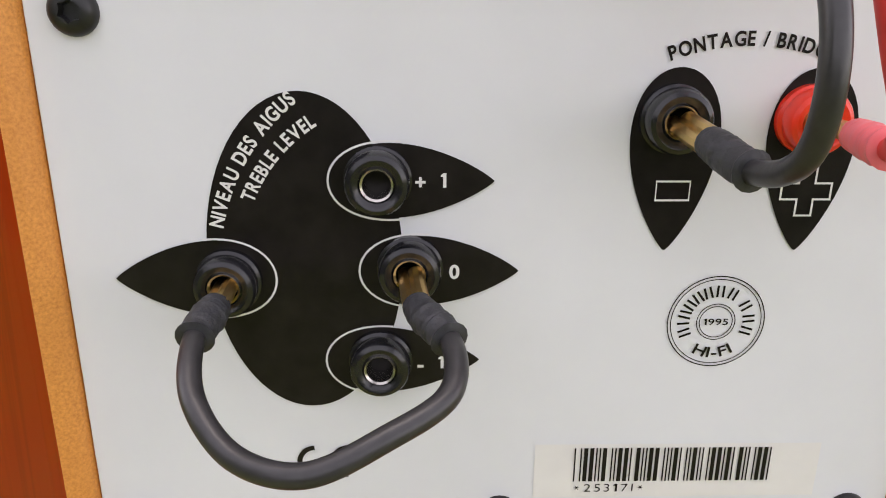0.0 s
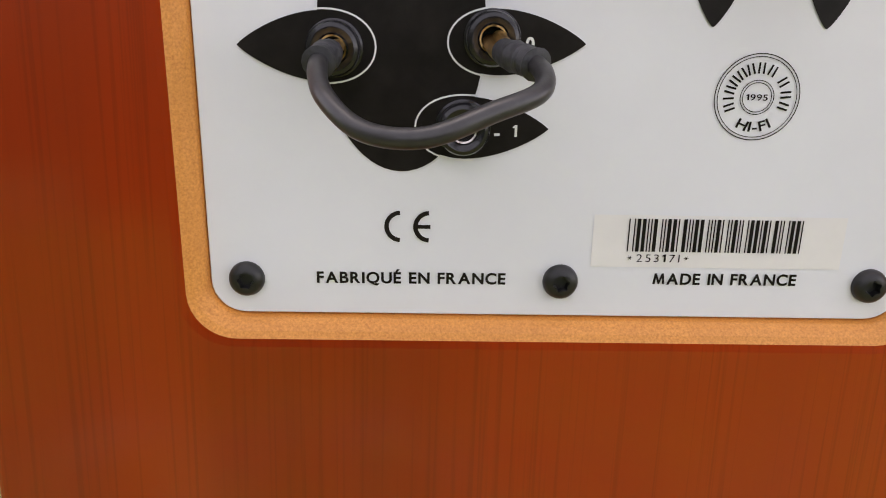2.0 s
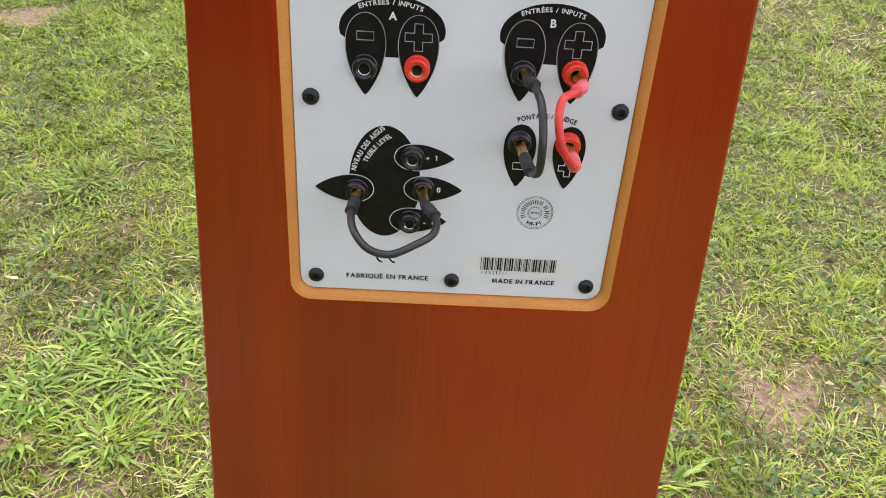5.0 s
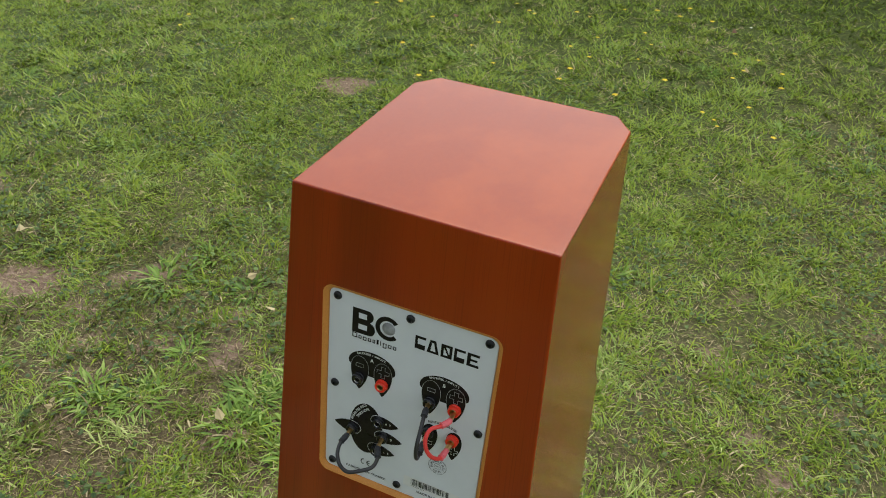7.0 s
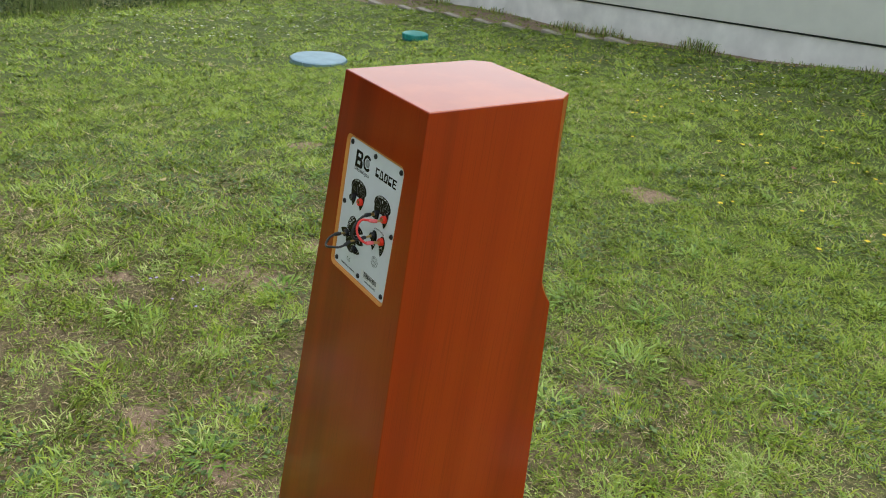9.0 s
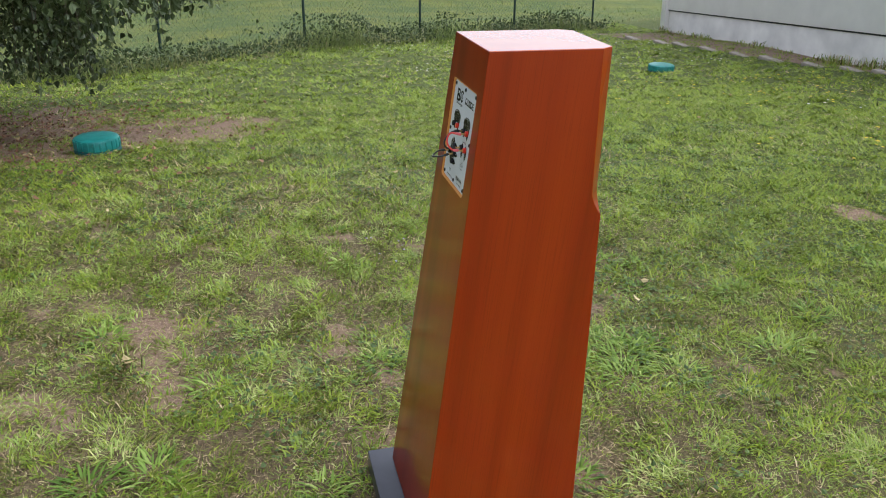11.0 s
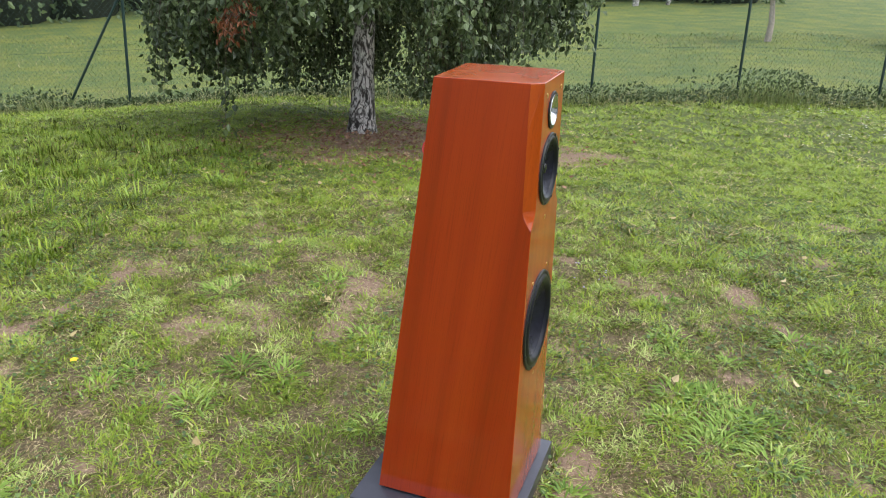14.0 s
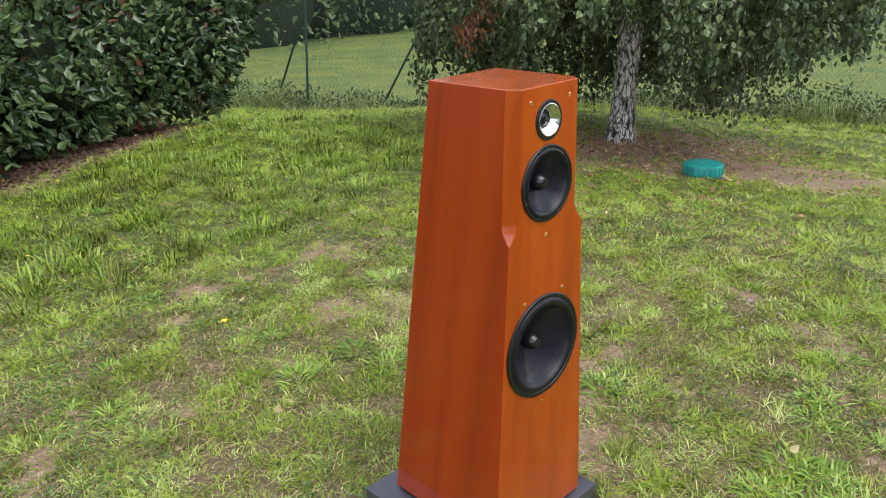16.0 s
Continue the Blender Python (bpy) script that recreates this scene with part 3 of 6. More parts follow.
def cabinet_body():
    bm = bmesh.new()
    zs = [0.698 + 0.039 * k / 10 for k in range(11)] + [0.81, 0.89, TOP]
    corner = {(s, e): bm.verts.new((s * half_width(z), (back_y if e[0] == "b" else front_y)(z), z))
              for s in (-1, 1) for e, z in (("b0", BOTTOM), ("b1", TOP), ("f0", BOTTOM))}
    side, front = {}, {}
    for s in (-1, 1):
        tip = bm.verts.new((s * half_width(zs[0]), front_y(zs[0]), zs[0]))
        side[s], front[s] = [tip], [tip]
        for z in zs[1:]:
            a, b = cut(z)
            side[s].append(bm.verts.new((s * half_width(z), front_y(z) - a, z)))
            front[s].append(bm.verts.new((s * (half_width(z) - b), front_y(z), z)))
        bm.faces.new([corner[s, "b0"], corner[s, "f0"], *side[s], corner[s, "b1"]])
        bm.faces.new((side[s][0], side[s][1], front[s][1]))
        for k in range(1, len(zs) - 1):
            # facets take the lighter tone for the light they catch
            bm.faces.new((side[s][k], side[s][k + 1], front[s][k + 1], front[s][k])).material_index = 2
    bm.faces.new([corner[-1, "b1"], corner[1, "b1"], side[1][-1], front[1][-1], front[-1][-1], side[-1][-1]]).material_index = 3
    bm.faces.new([corner[-1, "b0"], corner[-1, "f0"], corner[1, "f0"], corner[1, "b0"]])
    # front baffle with the three driver openings
    rim = [corner[-1, "f0"], corner[1, "f0"], *front[1], *front[-1][::-1]]
    holes = []
    for z, r in DRIVERS.values():
        m = front_pose(BAFFLE_MID, z)
        holes.append([m @ Vector((0.94 * r * math.cos(a), 0.94 * r * math.sin(a), 0)) for a in (2 * math.pi * k / 40 for k in range(40))])
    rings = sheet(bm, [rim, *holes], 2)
    for ring, (z, r) in zip(rings[1:], DRIVERS.values()):
        m = front_pose(BAFFLE_MID, z)
        deep = [bm.verts.new(v.co + (m.to_3x3() @ Vector((0, 0, -0.02)))) for v in ring]
        bridge(bm, ring, deep, 1)
    # back with the routed recess of the terminal plate
    rim = [corner[-1, "b0"], corner[1, "b0"], corner[1, "b1"], corner[-1, "b1"]]
    off = (PLATE_MID.y - back_y(PLATE_MID.z)) * 1000 * math.cos(math.atan(TILT_BACK))
    outer = [(u, v - 1.1) for u, v in rounded(68.2, 88.1, 9.5)]
    rings = sheet(bm, [rim, [on_plate(u, v, off) for u, v in outer]])
    previous = rings[1]
    for k in range(1, 6):
        a = radians(90 * k / 5)
        inset, depth = 5.1 * math.sin(a) * 0.9 + 0.49 * k / 5, 3.6 * (1 - math.cos(a))
        loop = [(u, v - 1.1) for u, v in rounded(68.2 - inset, 88.1 - inset, 9.5 - inset * 0.6)]
        ring = [bm.verts.new(on_plate(u, v, off - depth)) for u, v in loop]
        bridge(bm, previous, ring, 1 if k > 1 else 0)
        previous = ring
    deep = [bm.verts.new(v.co - H_AXIS * 0.0015) for v in previous]
    bridge(bm, previous, deep, 1)
    bm.faces.new(deep).material_index = 1
    bmesh.ops.recalc_face_normals(bm, faces=bm.faces)
    return bm


def flat(shapes, h, m=None):
    """Flat printed shapes on the plate: each an outline, or a rim and its holes, in millimetres."""
    bm = bmesh.new()
    for shape in shapes:
        loops = [shape] if isinstance(shape[0][0], (int, float)) else shape
        sheet(bm, [[on_plate(u, v, h) for u, v in loop] for loop in loops])
    bmesh.ops.recalc_face_normals(bm, faces=bm.faces)
    for f in bm.faces:
        if f.normal.dot(H_AXIS) < 0:
            f.normal_flip()
    return bm


def drop_shape(cu, cv, length, width, angle, n=48, blunt=0.75, soft=0.0):
    """A drop with its point at angle (degrees); cu, cv is its middle."""
    peak = max(abs(math.sin(t) * (math.sin(t / 2) ** 2 + soft) ** (blunt / 2)) for t in np.linspace(0, math.pi, 100))
    out = []
    for k in range(n):
        t = 2 * math.pi * k / n
        a, b = length / 2 * math.cos(t), width / 2 * math.sin(t) * (math.sin(t / 2) ** 2 + soft) ** (blunt / 2) / peak
        c, s = math.cos(radians(angle)), math.sin(radians(angle))
        out.append((cu + a * c - b * s, cv + a * s + b * c))
    return out


def stroke(points, width, closed=False):
    """A thin line of even width through points."""
    pts = [Vector((*p, 0)) for p in points]
    left, right = [], []
    for k, p in enumerate(pts):
        a = pts[k - 1] if k or closed else p
        b = pts[(k + 1) % len(pts)] if k < len(pts) - 1 or closed else p
        d = (b - a).normalized()
        n = Vector((-d.y, d.x, 0)) * width / 2
        left.append((p + n).to_2d()[:])
        right.append((p - n).to_2d()[:])
    if closed:
        return [left, right]
    return left + right[::-1]


def ellipse(cu, cv, ru, rv, a0=0, a1=360, n=40):
    count = n if a1 - a0 >= 360 else n + 1
    return [(cu + ru * math.cos(radians(a0 + (a1 - a0) * k / n)), cv + rv * math.sin(radians(a0 + (a1 - a0) * k / n))) for k in range(count)]


def rect(u0, v0, u1, v1):
    return [(u0, v0), (u1, v0), (u1, v1), (u0, v1)]


GLYPHS = {}
CAP = 0.70
# letters whose bold outlines are drawn here: a splayed M, a flagged 1, and a six-armed asterisk
DRAWN = {"M": [(0, 0), (0.09, CAP), (0.23, CAP), (0.38, 0.27), (0.53, CAP), (0.67, CAP), (0.76, 0), (0.61, 0), (0.565, 0.42), (0.42, 0), (0.34, 0), (0.195, 0.42), (0.15, 0)],
         "1": [(0.12, 0), (0.12, 0.52), (0, 0.52), (0, 0.58), (0.13, CAP), (0.27, CAP), (0.27, 0)],
         "*": [(0.2 + (0.24 if k % 2 else 0.07) * math.sin(radians(30 * k)), 0.36 + (0.24 if k % 2 else 0.07) * math.cos(radians(30 * k))) for k in range(12)]}


def glyph(ch, weight):
    """A letter of the built-in font as flat mesh data, one unit high."""
    if ch in DRAWN:
        pts = [Vector((*p, 0)) for p in DRAWN[ch]]
        return pts, [tuple(range(len(pts)))[::-1]], min(p.x for p in pts), max(p.x for p in pts)
    if (ch, weight) not in GLYPHS:
        cu = bpy.data.curves.new("letter", "FONT")
        cu.body, cu.size, cu.offset = ch, 1.0, weight
        ob = bpy.data.objects.new("letter", cu)
        scene.collection.objects.link(ob)
        deps = bpy.context.evaluated_depsgraph_get()
        me = bpy.data.meshes.new_from_object(ob.evaluated_get(deps))
        pts = [v.co.copy() for v in me.vertices]
        faces = [tuple(p.vertices) for p in me.polygons]
        bpy.data.objects.remove(ob)
        bpy.data.curves.remove(cu)
        bpy.data.meshes.remove(me)
        lo = min((p.x for p in pts), default=0)
        hi = max((p.x for p in pts), default=0.22)
        GLYPHS[ch, weight] = (pts, faces, lo, hi)
    return GLYPHS[ch, weight]


def lettering(text, size, place, gap=0.10, weight=0.02, width=None, h=0.35):
    """Letters on the plate. place(s) gives the place and angle at s millimetres along the line; width: the whole length to fill."""
    lengths = []
    for ch in text:
        lengths.append(0.28 if ch == " " else glyph(ch, weight)[3] - glyph(ch, weight)[2])
    total = size * (sum(lengths) + gap * (len(text) - 1))
    squeeze = width / total if width else 1.0
    bm = bmesh.new()
    s = 0.0
    for ch, length in zip(text, lengths):
        if ch != " ":
            pts, faces, lo, hi = glyph(ch, weight)
            (u, v), angle = place((s + size * length / 2) * squeeze)
            c, d = math.cos(radians(angle)), math.sin(radians(angle))
            verts = []
            for p in pts:
                a, b = (p.x - (lo + hi) / 2) * size * squeeze, p.y * size
                verts.append(bm.verts.new(on_plate(u + a * c - b * d, v + a * d + b * c, h)))
            for f in faces:
                try:
                    bm.faces.new([verts[k] for k in f])
                except ValueError:
                    pass
        s += size * (length + gap)
    return bm


def straight(u, v, angle=0.0):
    return lambda s: ((u + s * math.cos(radians(angle)), v + s * math.sin(radians(angle))), angle)


def arched(cu, cv, r, start):
    """Along the top of a circle, clockwise from the angle start."""
    def place(s):
        a = start - math.degrees(s / r)
        return (cu + r * math.cos(radians(a)), cv + r * math.sin(radians(a))), a - 90
    return place


def socket_part(parent, u, v, mat, label):
    """A 4 mm socket: collar with a rounded rim, and a lined bore."""
    bm = bmesh.new()
    m = plate_pose(u, v)
    lathe(bm, [(4.7, 0.0), (4.7, 1.3), (4.2, 1.6), (4.4, 1.9), (4.4, 3.6), (4.1, 4.2), (3.5, 4.5), (3.0, 4.4), (2.5, 4.0), (2.5, -5)], m @ Matrix.Scale(0.001, 4), 40)
    ob = part("socket", bm, mat, parent, label)
    bm = bmesh.new()
    lathe(bm, [(2.5, 3.8), (2.25, 4.15), (1.95, 3.9), (1.95, -4.5), (0, -4.5)], m @ Matrix.Scale(0.001, 4), 28, cap=False)
    part("socket_lining", bm, BRASS if mat is RED_PLASTIC else NICKEL, parent)
    return ob


def screw_mesh():
    bm = bmesh.new()
    s = Matrix.Scale(0.001, 4)
    lathe(bm, [(3.2, 0.0), (3.2, 0.5), (3.0, 1.15), (2.4, 1.75), (1.55, 1.95)], s, 28, cap=False)
    star = [((1.55 if k % 2 else 1.15) * math.cos(radians(30 * k)), (1.55 if k % 2 else 1.15) * math.sin(radians(30 * k))) for k in range(12)]
    top = [bm.verts.new(s @ Vector((x, y, 1.93))) for x, y in star]
    low = [bm.verts.new(s @ Vector((0.9 * x, 0.9 * y, 0.7))) for x, y in star]
    bridge(bm, top, low)
    bm.faces.new(low)
    ring = [v for v in bm.verts if abs(v.co.z - 0.00195) < 1e-6]
    ring.sort(key=lambda v: math.atan2(v.co.y, v.co.x))
    for k in range(28):
        a = min(range(12), key=lambda j: (top[j].co - ring[k].co).length)
        b = min(range(12), key=lambda j: (top[j].co - ring[(k + 1) % 28].co).length)
        quad = list(dict.fromkeys([ring[k], ring[(k + 1) % 28], top[b], top[a]]))
        if len(quad) > 2:
            bm.faces.new(quad)
    bmesh.ops.recalc_face_normals(bm, faces=bm.faces)
    return finish("screw", bm, SCREW, True)


def build_plate(speaker):
    bm = bmesh.new()
    out = [(u, v - 0.9) for u, v in rounded(62.9, 82.8, 6.0)]
    top = [bm.verts.new(on_plate(u, v, 0)) for u, v in [(u, v - 0.9) for u, v in rounded(62.7, 82.6, 5.8)]]
    edge = [bm.verts.new(on_plate(u, v, -0.25)) for u, v in out]
    low = [bm.verts.new(on_plate(u, v, -1.8)) for u, v in out]
    bm.faces.new(top)
    bridge(bm, top, edge)
    bridge(bm, edge, low)
    bm.faces.new(low)
    bmesh.ops.recalc_face_normals(bm, faces=bm.faces)
    plate = part("terminal_plate", bm, PLATE, speaker, "satin white terminal plate with black print", smooth=False)

    def ink(name, shapes, mat=INK, h=0.15, label=""):
        return part(name, flat(shapes, h), mat, plate, label, smooth=False)

    # treble level legend
    ink("treble_legend", [ellipse(-28.8, -33.5, 13.8, 23.6, n=64)], label="black oval treble level legend")
    arms = {"left": (-44.5, -36.4, 22.5, 11.4, 180), "up": (-13.6, -22.1, 22.7, 10.6, 0), "mid": (-9.7, -35.3, 22.5, 10.6, 0), "low": (-15.0, -49.4, 22.4, 10.6, 0)}
    for u, v, a, b, angle in arms.values():
        ink("leaf_legend", [drop_shape(u, v, a, b, angle)], h=0.25)
        shape = drop_shape(u, v, a + 0.5, b + 0.5, angle)
        ink("leaf_outline", [stroke(shape[13:36], 0.30)], WHITE_INK, 0.40)
    for text, size, place in (("+", 2.7, straight(-13.2, -23.2)), ("1", 2.9, straight(-9.7, -23.0)), ("0", 2.9, straight(-8.4, -36.4)), ("-", 3.0, straight(-13.0, -51.1)), ("1", 2.9, straight(-9.9, -50.8))):
        part("lettering", lettering(text, size, place, weight=0.03), WHITE_INK, plate, smooth=False)
    part("lettering", lettering("NIVEAU DES AIGUS", 2.75, arched(-9.58, -35.83, 31.2, 167.1), width=21.2, weight=0.028), WHITE_INK, plate, smooth=False)
    part("lettering", lettering("TREBLE LEVEL", 2.65, arched(-14.01, -34.32, 23.4, 157.0), width=14.4, weight=0.028), WHITE_INK, plate, smooth=False)
    # input legends A and B
    for cu, dv, letter in ((-27.1, 0.4, "A"), (29.4, 0.9, "B")):
        ink("input_legend", [ellipse(cu, 25.4 + dv, 18.7, 11.6, -12, 192, 40) + [(cu - 8, 15.6 + dv), (cu + 8, 15.6 + dv)]], label="black input legend")
        for side in (-1, 1):
            u = cu + side * 9.4
            ink("drop_legend", [drop_shape(u, 16.2 + dv, 29.6, 14.4, -90, soft=0.02)], h=0.25)
            ink("drop_outline", [stroke(drop_shape(u, 16.2 + dv, 29.6, 14.4, -90, soft=0.02)[9:40], 0.28)], SILVER_INK, 0.40)
        ink("minus_sign", [stroke(rect(cu - 12.5, 21.4 + dv, cu - 6.5, 24.4 + dv), 0.42, True)], SILVER_INK, 0.40)
        ink("plus_sign", [plus_outline(cu + 9.3, 23.2 + dv, 4.8, 1.5)], SILVER_INK, 0.40)
        part("lettering", lettering("ENTRÉES / INPUTS", 2.3, arched(cu - 0.7, 1.6 + dv, 32.5, 109.6), width=22.3, weight=0.022), WHITE_INK, plate, smooth=False)
        part("lettering", lettering(letter, 3.9, straight(cu - 1.4, 28.9 + dv), weight=0.026), WHITE_INK, plate, smooth=False)
    # bridge legends
    for u in (22.2, 41.0):
        ink("drop_legend", [drop_shape(u, -19.4, 25.6, 12.4, -90, soft=0.02)], h=0.2)
    ink("minus_sign", [stroke(rect(20.2, -24.8, 24.9, -22.1), 0.32, True)], WHITE_INK, 0.40)
    ink("plus_sign", [plus_outline(41.3, -23.5, 3.5, 1.15)], WHITE_INK, 0.40)
    part("lettering", lettering("PONTAGE / BRIDGE", 2.65, arched(31.19, -33.31, 29.5, 111.2), width=22.0, weight=0.028, h=0.2), INK, plate, smooth=False)
    # award seal: rings, letter-sized bars round it, and the year
    seal = (31.1, -43.45)
    for r, w in ((7.2, 0.17), (6.72, 0.13), (2.85, 0.13), (2.45, 0.13)):
        ink("seal_ring", [stroke(ellipse(*seal, r, r, n=56), w, True)], h=0.2)
    for k, a in enumerate((201, 183, 166, 147, 128, 109, 88, 65, 32, 6, -17)):
        d, e = Vector((math.cos(radians(a)), math.sin(radians(a)))), Vector((-math.sin(radians(a)), math.cos(radians(a))))
        for off in ((0.0,) if k == 1 else (-0.42, 0.42)):
            c = Vector(seal) + d * 4.85 + e * off
            ink("seal_bar", [[(c + d * x + e * y)[:] for x, y in ((-0.92, -0.17), (0.92, -0.17), (0.92, 0.17), (-0.92, 0.17))]], h=0.2)
    part("lettering", lettering("1995", 1.45, straight(seal[0] - 1.85, seal[1] - 0.5), width=3.7, weight=0.012, h=0.2), INK, plate, smooth=False)
    part("lettering", lettering("HI-FI", 2.4, lambda t: ((seal[0] + 5.8 * math.sin((t - 2.95) / 5.2), seal[1] - 5.8 * math.cos((t - 2.95) / 5.2)), math.degrees((t - 2.95) / 5.2)), width=5.9, weight=0.018, h=0.2), INK, plate, smooth=False)
    # conformity mark
    for u in (-28.9, -23.8):
        ink("conformity_mark", [stroke(ellipse(u, -67.0, 2.45, 2.5, 92, 268, 24), 0.80)], h=0.2)
    ink("conformity_mark", [rect(-26.1, -67.35, -23.6, -66.65)], h=0.23)
    part("lettering", lettering("FABRIQUÉ EN FRANCE", 2.95, straight(-43.9, -77.7, 0.2), width=34.0, weight=0.03, h=0.2), INK, plate, smooth=False)
    part("lettering", lettering("MADE IN FRANCE", 2.95, straight(16.8, -77.2, 0.2), width=26.2, weight=0.03, h=0.2), INK, plate, smooth=False)
    # sticker with bar code: five bars and four spaces to a character, three of them wide
    ink("sticker", [rect(5.3, -74.0, 50.5, -64.3)], STICKER, 0.12, "clear bar code sticker")
    u = 11.5
    for code in ("nwnnwnwnn", "nnwwnnnnw", "wnnwwnnnn", "wnwwnnnnn", "wnnwnnnnw", "nnnwnnwnw", "nnwnnwwnn", "nwnnwnwnn"):
        for k, c in enumerate(code):
            w = 0.271 * (2.5 if c == "w" else 1.0)
            if k % 2 == 0:
                ink("code_bar", [rect(u + 0.02, -71.0, u + w - 0.02, -64.9)], h=0.3)
            u += w
        u += 0.271
    part("lettering", lettering("*25317I*", 2.1, straight(11.6, -72.95), width=11.4, gap=0.24, weight=-0.004, h=0.3), INK, plate, smooth=False)
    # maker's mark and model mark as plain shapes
    bulge = [(-44.2, 50.6), *[(p[0] + 0.8, p[1] - 10.4) for p in ellipse(-31.6, 66.6, 4.5, 5.4, -90, 90, 14)], *[(p[0], p[1]) for p in ellipse(-32.0, 66.4, 4.2, 4.8, -70, 90, 14)], (-44.2, 71.2)]
    ink("maker_mark", [[bulge, rect(-39.4, 54.4, -32.6, 58.6), rect(-39.4, 63.4, -33.0, 67.8)]], h=0.2)
    ink("maker_mark", [stroke(ellipse(-16.6, 62.0, 7.9, 8.0, 40, 318, 40), 3.5)], h=0.2)
    u = -43.8
    for w, low, high in ((4.4, 0, 4.2), (2.9, 0, 3), (3.4, -0.3, 2.8), (3.2, 0, 2.9), (2.6, 0, 3), (2.4, 0, 4.2), (1.4, 0, 4.2), (3.4, -1.2, 3), (3.3, 0, 3), (3.2, 0, 3)):
        ink("word_bar", [[rect(u, 46.2 + low, u + w - 0.5, 46.2 + high), rect(u + 0.7, 47.0 + low, u + w - 1.2, 45.6 + high)] if w > 2.5 else rect(u, 46.2 + low, u + w - 0.8, 46.2 + high)], h=0.2)
        u += w + 0.55
    bm = bmesh.new()
    lathe(bm, [(5.0, 0), (4.7, 0.35), (3.5, 0.9), (1.8, 1.25), (0, 1.35)], plate_pose(-16.0, 62.1, 0.1) @ Matrix.Scale(0.001, 4), 28, cap=False)
    part("grey_dot", bm, SILVER_INK, plate)
    for u, kind in ((4.3, 0), (13.4, 1), (23.6, 2), (33.2, 0), (42.6, 3)):
        lo, hi = 54.4, 65.0
        frame_shape = {0: [(u, lo), (u + 7.6, lo), (u + 7.6, lo + 4), (u + 2, lo + 4), (u + 2, hi - 2), (u + 8, hi - 2), (u + 8, hi), (u, hi)],
                       1: [[(u, lo), (u + 9, lo), (u + 6.2, hi), (u + 2, hi)], [(u + 2.6, lo + 1.8), (u + 6.4, lo + 1.8), (u + 4.8, hi - 2), (u + 3.4, hi - 2)]],
                       2: [[(u, lo), (u + 8.2, lo), (u + 8.2, hi), (u, hi)], [(u + 2, lo + 2), (u + 5.2, lo + 2), (u + 2, hi - 2.6)], [(u + 3.4, hi - 2), (u + 6.2, lo + 3), (u + 6.2, hi - 2)]],
                       3: [(u, lo), (u + 8.6, lo), (u + 8.6, lo + 2), (u + 2.6, lo + 2), (u + 2.6, 58.8), (u + 7.4, 58.8), (u + 7.4, 60.6), (u + 2.6, 60.6), (u + 2.6, hi - 2), (u + 8.6, hi - 2), (u + 8.6, hi), (u, hi)]}[kind]
        ink("model_bar", [frame_shape], h=0.2)
    # screws
    me = screw_mesh()
    for k, (u, v) in enumerate(((-56.3, 76.4), (-0.3, 76.3), (56.8, 77.0), (-56.4, 0.0), (57.8, 0.2), (-56.4, -77.1), (0.0, -76.9), (56.5, -77.0))):
        ob = part("screw", me, None, plate)
        ob.matrix_local = plate_pose(u, v) @ pose(0, 0, 0, 0, 0, 17 * k)
    for u, v, mat, label in ((-39.7, -36.6, BLACK_PLASTIC, ""), (-18.3, -21.8, BLACK_PLASTIC, ""), (-14.0, -34.6, BLACK_PLASTIC, ""), (-18.4, -49.2, BLACK_PLASTIC, ""),
                             (-36.6, 12.4, BLACK_PLASTIC, ""), (-17.9, 12.8, RED_PLASTIC, "red socket"), (20.0, 13.2, BLACK_PLASTIC, ""), (38.9, 14.0, RED_PLASTIC, "red socket"),
                             (21.6, -13.4, BLACK_PLASTIC, ""), (40.1, -13.4, RED_PLASTIC, "red socket")):
        socket_part(plate, u, v, mat, label or "black socket")
    return plate


def plus_outline(u, v, r, w):
    p = [(w, w), (r, w), (r, -w), (w, -w), (w, -r), (-w, -r), (-w, -w), (-r, -w), (-r, w), (-w, w), (-w, r), (w, r)]
    return stroke([(u + a, v + b) for a, b in p], 0.4, True)


